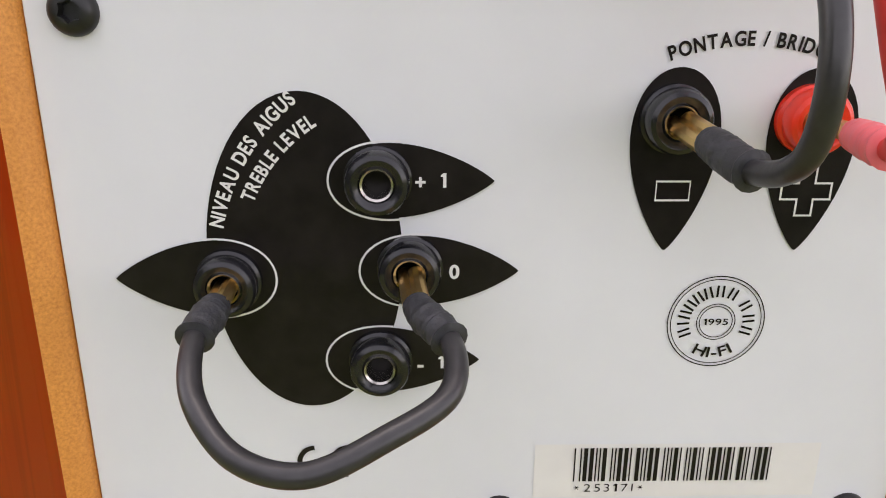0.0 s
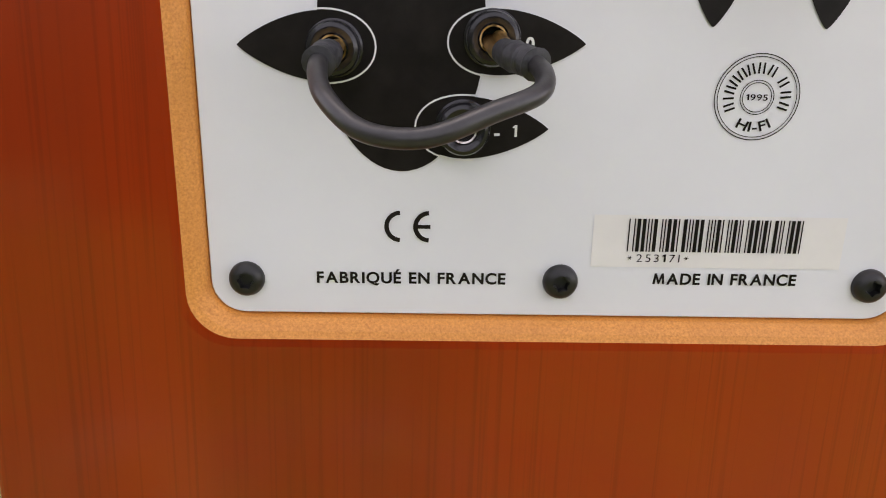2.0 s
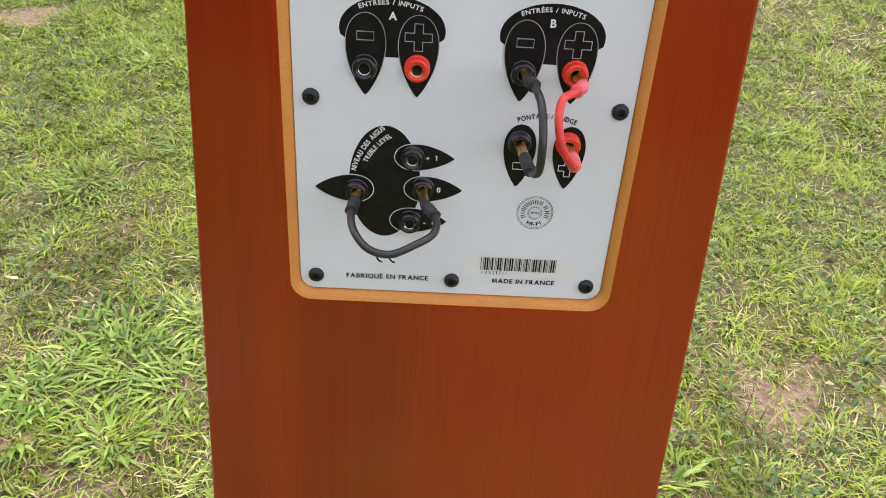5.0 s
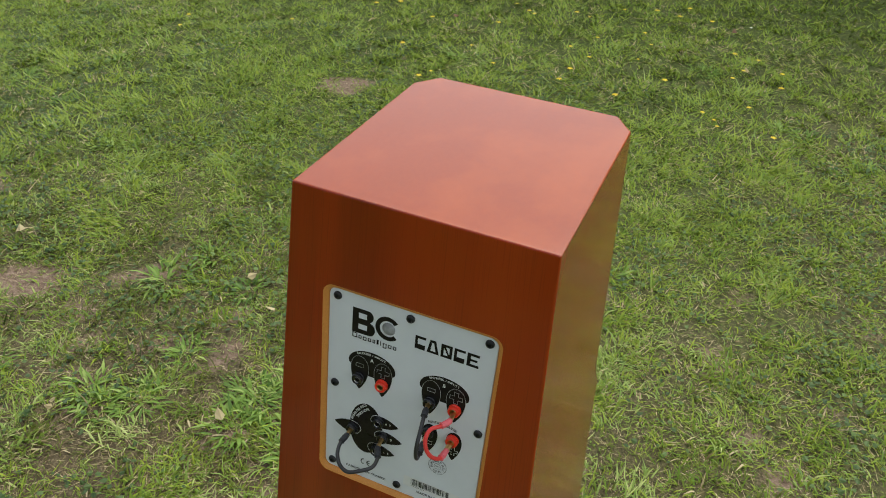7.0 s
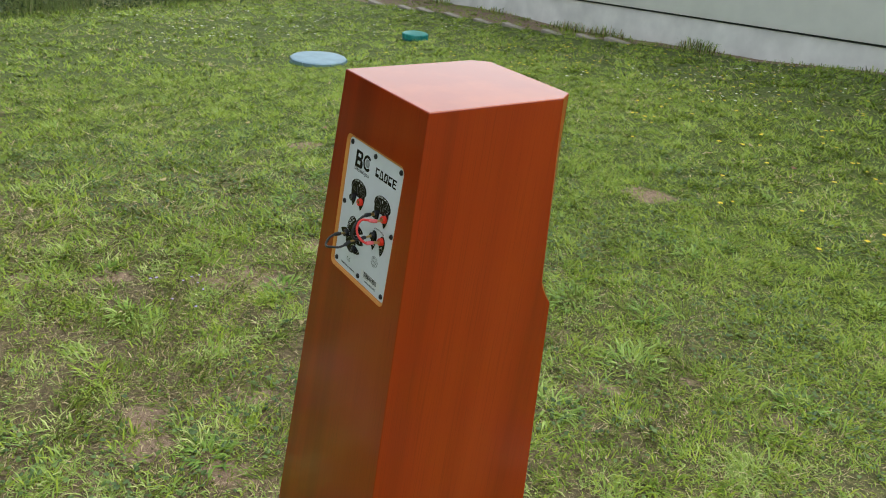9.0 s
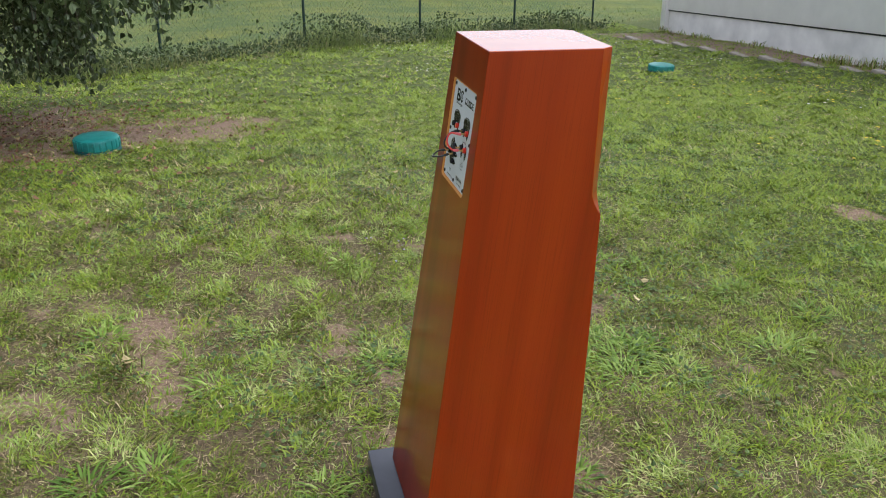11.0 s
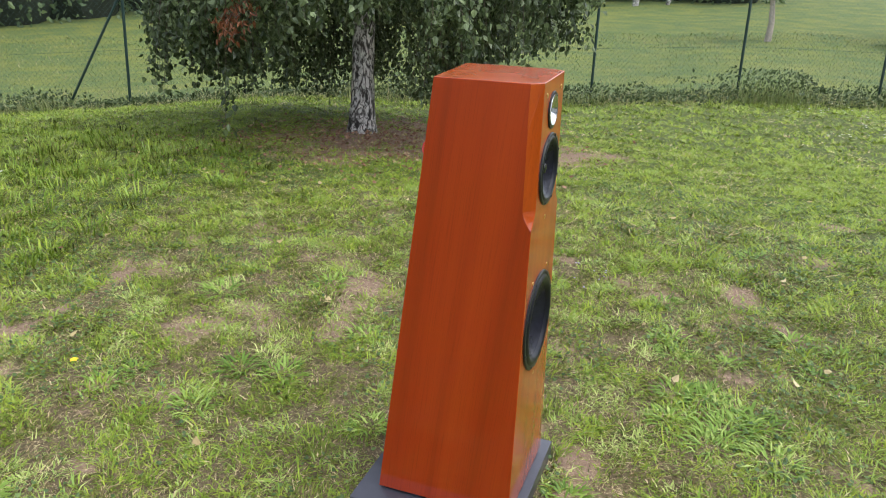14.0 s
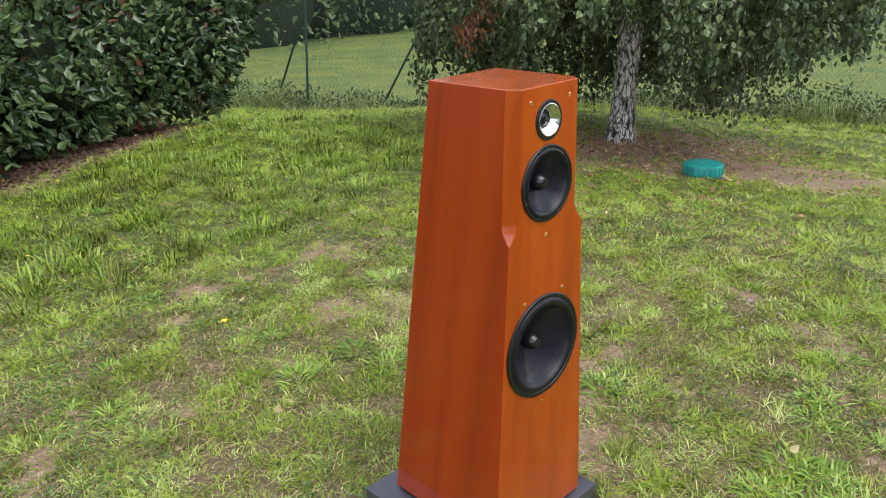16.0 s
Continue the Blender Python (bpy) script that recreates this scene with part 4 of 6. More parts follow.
def build_driver(speaker, name, z, r, label):
    """A cone driver: basket rim, surround, cone, cap and bolts."""
    m = front_pose(BAFFLE_MID, z)
    bm = bmesh.new()
    lathe(bm, [(0.93 * r, -0.002), (r, -0.001), (r, 0.0026), (0.985 * r, 0.0040), (0.925 * r, 0.0042), (0.915 * r, 0.0030), (0.915 * r, -0.006)], m, 72, cap=False)
    driver = part(name, bm, BASKET, speaker, label)
    bm = bmesh.new()
    lathe(bm, [((0.92 - 0.19 * k / 12) * r, 0.0026 + 0.062 * r * math.sin(math.pi * k / 12) - 0.0040 * k / 12) for k in range(13)], m, 72, cap=False)
    part("surround", bm, RUBBER, driver, "black rubber surround")
    bm = bmesh.new()
    depth = 0.36 * r
    lathe(bm, [((0.735 - 0.59 * k / 10) * r, -0.0015 - depth * (k / 10) ** 0.8) for k in range(11)], m, 72, cap=False)
    part("cone", bm, CONE, driver)
    bm = bmesh.new()
    cr = (0.24 if name == "midrange" else 0.17) * r
    lathe(bm, [(0.95 * cr, -depth - 0.004), (cr, -depth * 0.72), (0.86 * cr, -depth * 0.72 + 0.42 * cr), (0.5 * cr, -depth * 0.72 + 0.80 * cr), (0, -depth * 0.72 + 0.92 * cr)], m, 32, cap=False)
    part("dust_cap" if name == "woofer" else "phase_plug", bm, BLACK_PLASTIC, driver)
    bm = bmesh.new()
    lathe(bm, [(0.0027, 0.0), (0.0027, 0.0008), (0.0018, 0.0015), (0.001, 0.0015), (0.0008, 0.0006), (0, 0.0006)], Matrix(), 12, cap=False)
    me = finish("bolt", bm, SCREW, True)
    for k in range(8):
        a = radians(22.5 + 45 * k)
        bolt = part("bolt", me, None, driver)
        bolt.matrix_local = m @ Matrix.Translation((0.955 * r * math.cos(a), 0.955 * r * math.sin(a), 0.0040))


def build_tweeter(speaker):
    z, r = DRIVERS["tweeter"]
    m = front_pose(BAFFLE_MID, z)
    bm = bmesh.new()
    lathe(bm, [(0.9 * r, -0.002), (r, -0.001), (r, 0.0020), (0.97 * r, 0.0028), (0.83 * r, 0.0030), (0.83 * r, -0.003)], m, 56, cap=False)
    tweeter = part("tweeter", bm, BASKET, speaker, "tweeter with a polished horn")
    bm = bmesh.new()
    lathe(bm, [(0.835 * r, 0.0012), (0.82 * r, 0.0036), (0.78 * r, 0.0040), (0.70 * r, 0.0020), (0.56 * r, -0.0030), (0.44 * r, -0.0075), (0.40 * r, -0.0115)], m, 56, cap=False)
    part("horn", bm, CHROME, tweeter, "polished aluminium horn")
    bm = bmesh.new()
    lathe(bm, [(0.41 * r, -0.0110), (0.37 * r, -0.0120), (0.34 * r, -0.0105), (0.2 * r, -0.0072), (0, -0.0060)], m, 32, cap=False)
    part("dome", bm, BASKET, tweeter, "black dome")
    bm = bmesh.new()
    lathe(bm, [(0.13 * r, -0.0065), (0.12 * r, -0.0040), (0.07 * r, -0.0018), (0, -0.0008)], m, 24, cap=False)
    part("phase_plug", bm, BLACK_PLASTIC, tweeter)
    bm = bmesh.new()
    lathe(bm, [(0.0016, 0.0), (0.0016, 0.0006), (0.0010, 0.0011), (0, 0.0011)], Matrix(), 12, cap=False)
    me = finish("bolt", bm, SCREW, True)
    for k in range(4):
        a = radians(45 + 90 * k)
        part("bolt", me, None, tweeter).matrix_local = m @ Matrix.Translation((0.915 * r * math.cos(a), 0.915 * r * math.sin(a), 0.0028))


def build_speaker():
    sp = thing("loudspeaker", SPEAKER, "tall tapered cherry veneered floorstanding loudspeaker on a dark plinth", "loudspeaker")
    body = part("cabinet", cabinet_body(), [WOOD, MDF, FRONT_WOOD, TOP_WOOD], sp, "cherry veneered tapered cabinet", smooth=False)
    bev = body.modifiers.new("eased_edges", "BEVEL")
    bev.width, bev.segments, bev.limit_method, bev.angle_limit = 0.0018, 3, "ANGLE", radians(40)
    # plinth, standing on the grass, and a black slab for the shadow in the gap under the cabinet
    bm = bmesh.new()
    box(bm, -0.180, 0.192, -0.199, 0.173, 0.004, 0.0455, 0.0018)
    part("plinth", bm, PLINTH, sp, "dark anthracite lacquered plinth board")
    bm = bmesh.new()
    box(bm, -0.128, 0.128, -0.136, 0.143, 0.0450, 0.0515)
    part("gap_shadow", bm, BASKET, sp)
    build_plate(sp)
    build_tweeter(sp)
    build_driver(sp, "midrange", *DRIVERS["midrange"], "black midrange driver")
    build_driver(sp, "woofer", *DRIVERS["woofer"], "black woofer")
    # grille studs of brass
    for x, z in ((0.053, 0.944), (-0.055, 0.944), (0.004, 0.697), (0.060, 0.573), (-0.052, 0.573), (0.004, 0.342)):
        bm = bmesh.new()
        lathe(bm, [(0.0042, -0.001), (0.0042, 0.0006), (0.0034, 0.0012), (0.0020, 0.0010), (0.0018, -0.003), (0, -0.003)], front_pose(x, z), 20, cap=False)
        part("grille_stud", bm, BRASS, sp, "brass grille stud")
    return sp


def jumper(points, cable, sleeve, label):
    """A short link lead between two sockets: pin, shrink sleeve and cable."""
    lead = thing("jumper_lead", SPEAKER, label, "cable", "link leads in the terminals")
    pts = [on_plate(*p) for p in points]
    line = spline(pts, 10)
    bm = bmesh.new()
    tube(bm, line[14:-14], 0.00145, 14)
    part("cable", bm, cable, lead)
    rng = random.Random(len(label))
    for end in (line, line[::-1]):
        # the pin is split: two half-round leaves, one a little longer and bent
        across = (end[9] - end[6]).cross(H_AXIS).normalized()
        bm = bmesh.new()
        tube(bm, [p + across * 0.0007 for p in end[0:11]], 0.00125, 10)
        part("pin", bm, BRASS, lead, "gilt split pin")
        bm = bmesh.new()
        tube(bm, [p - across * 0.0009 - H_AXIS * 0.0002 for p in end[2:12]], 0.00115, 10)
        part("pin_leaf", bm, BRASS, lead)
        # shrunk sleeve: wrinkled, with a lip at the cable's end
        bm = bmesh.new()
        run = [end[9 + k // 3].lerp(end[10 + k // 3], k % 3 / 3) for k in range(31)]
        radii = [0.0020 + 0.0003 * math.sin(k / 30 * math.pi) + rng.uniform(-0.00007, 0.00007) + (0.0001 if k in (12, 13, 21) else 0) for k in range(31)]
        radii[0], radii[-3], radii[-2], radii[-1] = 0.0018, 0.0024, 0.0025, 0.0017
        tube(bm, run, radii, 16)
        part("shrink_sleeve", bm, sleeve, lead)
    return lead


build_ground()
build_speaker()
jumper([(-39.7, -36.6, 2), (-39.4, -36.8, 10), (-40.1, -38.0, 18), (-38.3, -41.4, 25.6), (-32.7, -45.1, 31.5), (-24.5, -45.3, 34.6), (-16.0, -42.4, 32.2), (-9.2, -40.2, 27.0), (-8.6, -37.6, 19.6), (-12.7, -36.2, 11.5), (-14.0, -34.6, 2)],
       BLACK_CABLE, SLEEVE, "black link lead looped between two treble sockets")
jumper([(20.0, 13.2, 2), (21.1, 13.6, 9.7), (22.8, 13.4, 17.3), (24.5, 10.2, 24.7), (25.3, 3.1, 30.6), (25.5, -5.1, 32.6), (25.5, -12.5, 30.0), (24.2, -15.6, 22.9), (22.6, -14.4, 13.0), (21.6, -13.4, 2)],
       BLACK_CABLE, SLEEVE, "black link lead bridging the black sockets")
jumper([(38.9, 14.0, 2), (39.9, 13.4, 12), (36.3, 13.4, 20.0), (31.5, 12.4, 25.2), (30.2, 6.8, 29.2), (32.0, -1.2, 30.4), (35.8, -8.4, 27.8), (39.4, -13.2, 21.4), (40.2, -13.4, 12.6), (40.1, -13.4, 2)],
       RED_CABLE, PINK_SLEEVE, "red link lead with pink sleeves bridging the red sockets")


# ---- lawn ----
COVERS = ((-3.25, -0.99, 0.119), (-4.84, 2.40, 0.222), (-5.80, 3.90, 0.128))


def off_objects(x, y):
    """False where the plinth, the covers and the trunk stand."""
    ok = ~((np.abs(x - 0.006) < 0.19) & (np.abs(y - 0.187) < 0.19))
    for cx, cy, r in (*COVERS, (*TREE, 0.14)):
        ok &= np.hypot(x - cx, y - cy) > r
    return ok & (y < wall_y(x) - 0.06) & (behind_fence(x, y) < 0.3)


# how often each kind of grass grows, and its tint: olive, fresh, yellowish, bluish, pale and dark
KINDS = ((0.20, 0.40), (0.47, 0.52), (0.60, 0.64), (0.81, 0.77), (0.89, 0.88), (1.0, 0.30))


def clump_tint(x, y, pick):
    """The tint of the clump that grows here, greener and fresher where the lawn is lush."""
    lush = 1 - wear(x, y)
    shifted = np.clip(pick + 0.5 * (value_noise(x, y, 1.7, 21, 3) - 0.5), 0, 1)
    out = np.select([shifted <= upto for upto, tint in KINDS], [tint for upto, tint in KINDS], 0.4)
    fresh = np.exp(-((x + 5.2) ** 2 + (y - 2.8) ** 2) / 3.0) + 0.45 * step_up((y - 0.8) / 2)
    out = out + (0.52 + 0.09 * step_up((y + 0.5) / 2) - out) * np.clip(0.55 * fresh + 0.5 * lush, 0, 0.8)
    return out + (0.66 - out) * 0.8 * pale_stretch(x, y)


def build_lawn():
    """Clumps of blades, each of its own kind and lean, thin over the bare patches; finer detail where the lawn is near the loudspeaker."""
    label = "short patchy green lawn grass with straw"
    rng = np.random.default_rng(11)
    # clumps of curved blades round the loudspeaker
    n = 26500
    x, y = rng.uniform(-2.1, 1.4, n), rng.uniform(-2.1, 2.7, n)
    hue, thick, lean_way = cells(x, y, 15.0, 200)
    edge = np.minimum.reduce([x + 2.1, 1.4 - x, y + 2.1, 2.7 - y])
    keep = (rng.uniform(0, 1, n) > bareness(x, y) * 0.93) & (rng.uniform(0, 1, n) < 0.3 + 0.95 * thick) & (edge > rng.uniform(0, 0.5, n))
    x, y, hue, thick, lean_way = [v[keep] for v in (x, y, hue, thick, lean_way)]
    per = 14
    rep = lambda a: np.repeat(a, per)
    m = len(x) * per
    spread = rep(rng.uniform(0.014, 0.055, len(x)))
    around = rng.uniform(0, 2 * math.pi, m)
    out = spread * np.sqrt(rng.uniform(0, 1, m))
    bx, by = rep(x) + np.cos(around) * out, rep(y) + np.sin(around) * out
    combed = rep(rng.uniform(0, 1, len(x)) < 0.4)
    way = np.where(combed, rep(2 * math.pi * lean_way) + rng.normal(0, 0.8, m), around + rng.normal(0, 0.8, m))
    length = rep(rng.uniform(0.016, 0.044, len(x)) * (0.7 + 0.6 * thick)) * rng.uniform(0.5, 1.15, m)
    rise = np.radians(4 + 42 * rng.uniform(0, 1, m) ** 1.3)
    tint = rep(clump_tint(x, y, hue)) + rng.normal(0, 0.09, m)
    straw = rng.uniform(0, 1, m) < rep(np.where(rng.uniform(0, 1, len(x)) < 0.05, 0.6, 0.06 + 0.10 * wear(x, y)))
    tint[straw] = rng.uniform(0, 0.2, straw.sum())
    rise[straw] *= 0.4
    ok = off_objects(bx, by)
    wide = rep(rng.uniform(0.0022, 0.0043, len(x))) * rng.uniform(0.7, 1.2, m)
    blades("grass", bx[ok], by[ok], (length * np.sin(rise))[ok], wide[ok], (length * np.cos(rise))[ok], np.clip(tint, 0, 1)[ok], GRASS, label, rng=rng, way=way[ok])
    # finer blades below and beyond: number, blades each, extent, height, width, seed
    zones = ((80000, 7, -1.9, 1.5, -2.0, 2.6, 0.014, 0.0034, 14), (125000, 8, -5.0, 2.0, -4.4, 4.4, 0.021, 0.0062, 12), (100000, 6, -11.5, 4.0, -8.6, 6.4, 0.025, 0.0120, 13))
    def inside(k, x, y):
        x0, x1, y0, y1 = zones[k][2:6]
        return np.minimum.reduce([x - x0, x1 - x, y - y0, y1 - y])
    for k, (n, per, x0, x1, y0, y1, tall, wide, seed) in enumerate(zones):
        rng = np.random.default_rng(seed)
        x, y = rng.uniform(x0, x1, n), rng.uniform(y0, y1, n)
        keep = rng.uniform(0, 1, n) > bareness(x, y) * 0.9
        if k < 2:
            keep &= inside(k, x, y) > rng.uniform(0, 0.7, n)
        if k:
            keep &= inside(k - 1, x, y) < rng.uniform(0, 0.7, n)
        keep &= behind_fence(x, y) < 0.3
        x, y = x[keep], y[keep]
        hue, thick, lean_way = cells(x, y, 15.0 if k < 2 else 8.0, 200)
        keep = rng.uniform(0, 1, len(x)) < 0.35 + 0.9 * thick
        x, y, hue, thick, lean_way = [v[keep] for v in (x, y, hue, thick, lean_way)]
        size = (0.6 + 0.8 * thick) * rng.uniform(0.6, 1.35, len(x)) * (1 + 0.5 * step_up((behind_fence(x, y) + 1.6) / 1.6))
        dry = 0.03 + 0.10 * wear(x, y) + 0.30 * pale_stretch(x, y) + 0.5 * (0.25 + 0.75 * step_up((y + 2.6) / 1.6)) * np.clip((value_noise(x, y, 2.3, 91, 3) - 0.5) * 2, 0, 1)
        rep = lambda a: np.repeat(a, per)
        m = len(x) * per
        around = rng.uniform(0, 2 * math.pi, m)
        out = np.abs(rng.normal(0, 0.9, m)) * tall * rep(size)
        bx, by = rep(x) + np.cos(around) * out, rep(y) + np.sin(around) * out
        h = tall * rep(size) * rng.uniform(0.3, 1.1, m)
        lean = h * rng.uniform(0.5, 3.0, m)
        way = np.where(rep(rng.uniform(0, 1, len(x)) < 0.5), rep(2 * math.pi * lean_way) + rng.normal(0, 0.6, m), around + rng.normal(0, 0.7, m))
        tint = rep(clump_tint(x, y, hue) + rng.normal(0, 0.06, len(x))) + rng.normal(0, 0.08, m)
        straw = rng.uniform(0, 1, m) < rep(np.where(rng.uniform(0, 1, len(x)) < dry, 0.8, 0.06))
        tint[straw] = rng.uniform(0, 0.2, straw.sum())
        h[straw] *= 0.5
        ok = off_objects(bx, by)
        slivers("grass", bx[ok], by[ok], h[ok], wide * rng.uniform(0.6, 1.35, ok.sum()), lean[ok], np.clip(tint, 0, 1)[ok], way[ok], GRASS, label)
    # coarse unmown tufts towards the hedge
    rng = np.random.default_rng(70)
    n = 420
    x, y = rng.uniform(-3.2, 0.4, n), rng.uniform(-4.5, -1.7, n)
    keep = (bareness(x, y) < 0.2) & (value_noise(x, y, 1.3, 66, 2) > 0.40)
    x, y = x[keep], y[keep]
    per = 38
    m = len(x) * per
    around = rng.uniform(0, 2 * math.pi, m)
    size = np.repeat(rng.uniform(0.5, 1.2, len(x)), per)
    out = 0.075 * size * np.sqrt(rng.uniform(0, 1, m))
    length = size * rng.uniform(0.035, 0.105, m)
    rise = np.radians(rng.uniform(15, 65, m))
    tint = np.repeat(rng.choice((0.31, 0.36, 0.46, 0.51, 0.76), len(x)), per) + rng.normal(0, 0.05, m)
    bx, by = np.repeat(x, per) + np.cos(around) * out, np.repeat(y, per) + np.sin(around) * out
    blades("coarse_grass", bx, by, length * np.sin(rise), rng.uniform(0.004, 0.007, m), length * np.cos(rise), np.clip(tint, 0.27, 1), GRASS, "coarse dark green grass tufts in the lawn", rng=rng, way=around + rng.normal(0, 0.6, m))
    # dry thatch lying between the clumps
    rng = np.random.default_rng(40)
    n = 420000
    x, y = rng.uniform(-3.2, 1.2, n), rng.uniform(-2.8, 3.0, n)
    thin = 1 - cells(x, y, 15.0, 200)[1]
    ok = off_objects(x, y) & (rng.uniform(0, 1, n) < np.maximum(0.10 + (0.15 + 0.75 * thin) * wear(x, y), bareness(x, y) * 0.6))
    x, y = x[ok], y[ok]
    n = len(x)
    slivers("thatch", x, y, rng.uniform(0.002, 0.011, n), rng.uniform(0.0013, 0.0030, n), rng.uniform(0.012, 0.05, n), np.where(rng.uniform(0, 1, n) < 0.8, rng.uniform(0.0, 0.22, n), rng.uniform(0.25, 0.6, n)), rng.uniform(0, 2 * math.pi, n), GRASS,
            "dry straw thatch lying between the grass", "straw")
    # clover and other small round leaves in the turf
    n = 52000
    x, y = rng.uniform(-3.0, 1.2, n), rng.uniform(-2.8, 2.8, n)
    ok = off_objects(x, y) & (value_noise(x, y, 3.1, 140, 3) > 0.42 + 0.22 * rng.uniform(0, 1, n)) & (bareness(x, y) < 0.4)
    x, y = x[ok], y[ok]
    n = len(x)
    leaf_cloud("clover_leaves", np.stack([x, y, ground_z(x, y) + rng.uniform(0.004, 0.02, n)], -1), rng.uniform(0.007, 0.016, n), flat_ways(rng, n), CLOVER, fold=0.15, slim=0.9, label="small round clover leaves in the turf", category="clover", kind="stuff")


def build_weeds():
    """Rosettes of broad, pale green blades lying on the lawn."""
    spots = [(-0.60, 0.71, 1.0), (-0.50, 0.80, 1.2), (-0.52, 0.88, 1.0), (-0.38, 0.75, 1.1), (-0.37, 0.90, 1.1), (-0.25, -0.59, 1.1), (-0.03, -0.60, 1.0), (-1.06, 0.96, 1.1), (-0.12, -0.11, 0.8), (-0.41, 1.24, 1.3),
             (-0.61, 0.64, 1.0), (-0.64, 0.73, 0.9), (-0.69, -0.97, 1.4), (-0.46, 0.63, 0.9), (-0.57, 0.85, 0.8), (-0.83, 0.61, 0.8), (-0.57, 1.48, 1.0), (0.37, 0.59, 0.9), (-0.89, -0.65, 1.0), (-0.27, -0.46, 1.0), (-0.46, 0.77, 1.1), (-0.75, 1.32, 1.2)]
    rng = np.random.default_rng(9)
    for _ in range(60):
        spots.append((rng.uniform(-3.4, 0.9), rng.uniform(-2.8, 3.2), rng.uniform(0.5, 1.0)))
    xs, ys, hs, ws, ls, ts, ways = [], [], [], [], [], [], []
    for cx, cy, s in spots:
        n = int(58 * s)
        way = rng.uniform(0, 2 * math.pi, n)
        r = 0.055 * s * np.sqrt(rng.uniform(0, 1, n))
        xs.append(cx + np.cos(way) * r), ys.append(cy + np.sin(way) * r)
        h = rng.uniform(0.004, 0.020, n) * (0.6 + 0.4 * s)
        hs.append(h), ws.append(rng.uniform(0.0035, 0.0075, n)), ls.append(rng.uniform(0.022, 0.060, n) * (0.5 + 0.5 * s))
        ts.append(np.clip(rng.normal(0.47, 0.22, n) + rng.normal(0, 0.15), 0, 1)), ways.append(way + rng.normal(0, 0.5, n))
    cat = [np.concatenate(v) for v in (xs, ys, hs, ws, ls, ts, ways)]
    ok = off_objects(cat[0], cat[1])
    x, y, h, w, l, t, way = [v[ok] for v in cat]
    blades("lawn_weeds", x, y, h, w, l, t, WEED, "pale green broad-bladed weeds in the lawn", "weeds", 0.004, rng, way)


def leaf_cloud(name, places, sizes, ways, mat, fold=0.25, slim=0.62, parent=None, label="", category="", kind=""):
    """Many small pointed leaves as one mesh: places, lengths and two direction arrays (along, across)."""
    along, across = ways
    up = np.cross(along, across)
    s = np.asarray(sizes)[:, None]
    p = np.asarray(places)
    rows = [p, p + along * s * 0.32 + across * s * slim * 0.5 + up * s * fold * 0.4, p + along * s * 0.72 + across * s * slim * 0.30 + up * s * fold * 0.2, p + along * s - up * s * 0.12,
            p + along * s * 0.72 - across * s * slim * 0.30 + up * s * fold * 0.2, p + along * s * 0.32 - across * s * slim * 0.5 + up * s * fold * 0.4]
    verts = np.stack(rows, 1).reshape(-1, 3)
    base = np.arange(len(p))[:, None] * 6
    faces = np.concatenate([base + [0, 1, 2, 3], base + [0, 3, 4, 5]])
    me = bpy.data.meshes.new(name)
    fill_mesh(me, verts, faces)
    me.polygons.foreach_set("use_smooth", np.zeros(len(faces), bool))
    me.materials.append(mat)
    ob = new(name, me)
    ob.parent = parent
    return tagged(ob, label, category, kind=kind)


def directions(rng, n, mean, spread):
    """Unit vectors scattered round mean, and unit vectors across them."""
    a = np.asarray(mean, float) + rng.normal(0, spread, (n, 3))
    a /= np.linalg.norm(a, axis=1, keepdims=True)
    b = np.cross(a, rng.normal(0, 1, (n, 3)))
    b /= np.linalg.norm(b, axis=1, keepdims=True)
    return a, b


# the plot slopes: true upright leans a little in the lawn's own frame
UP = Vector((-0.078, 0.0, 1.0)).normalized()


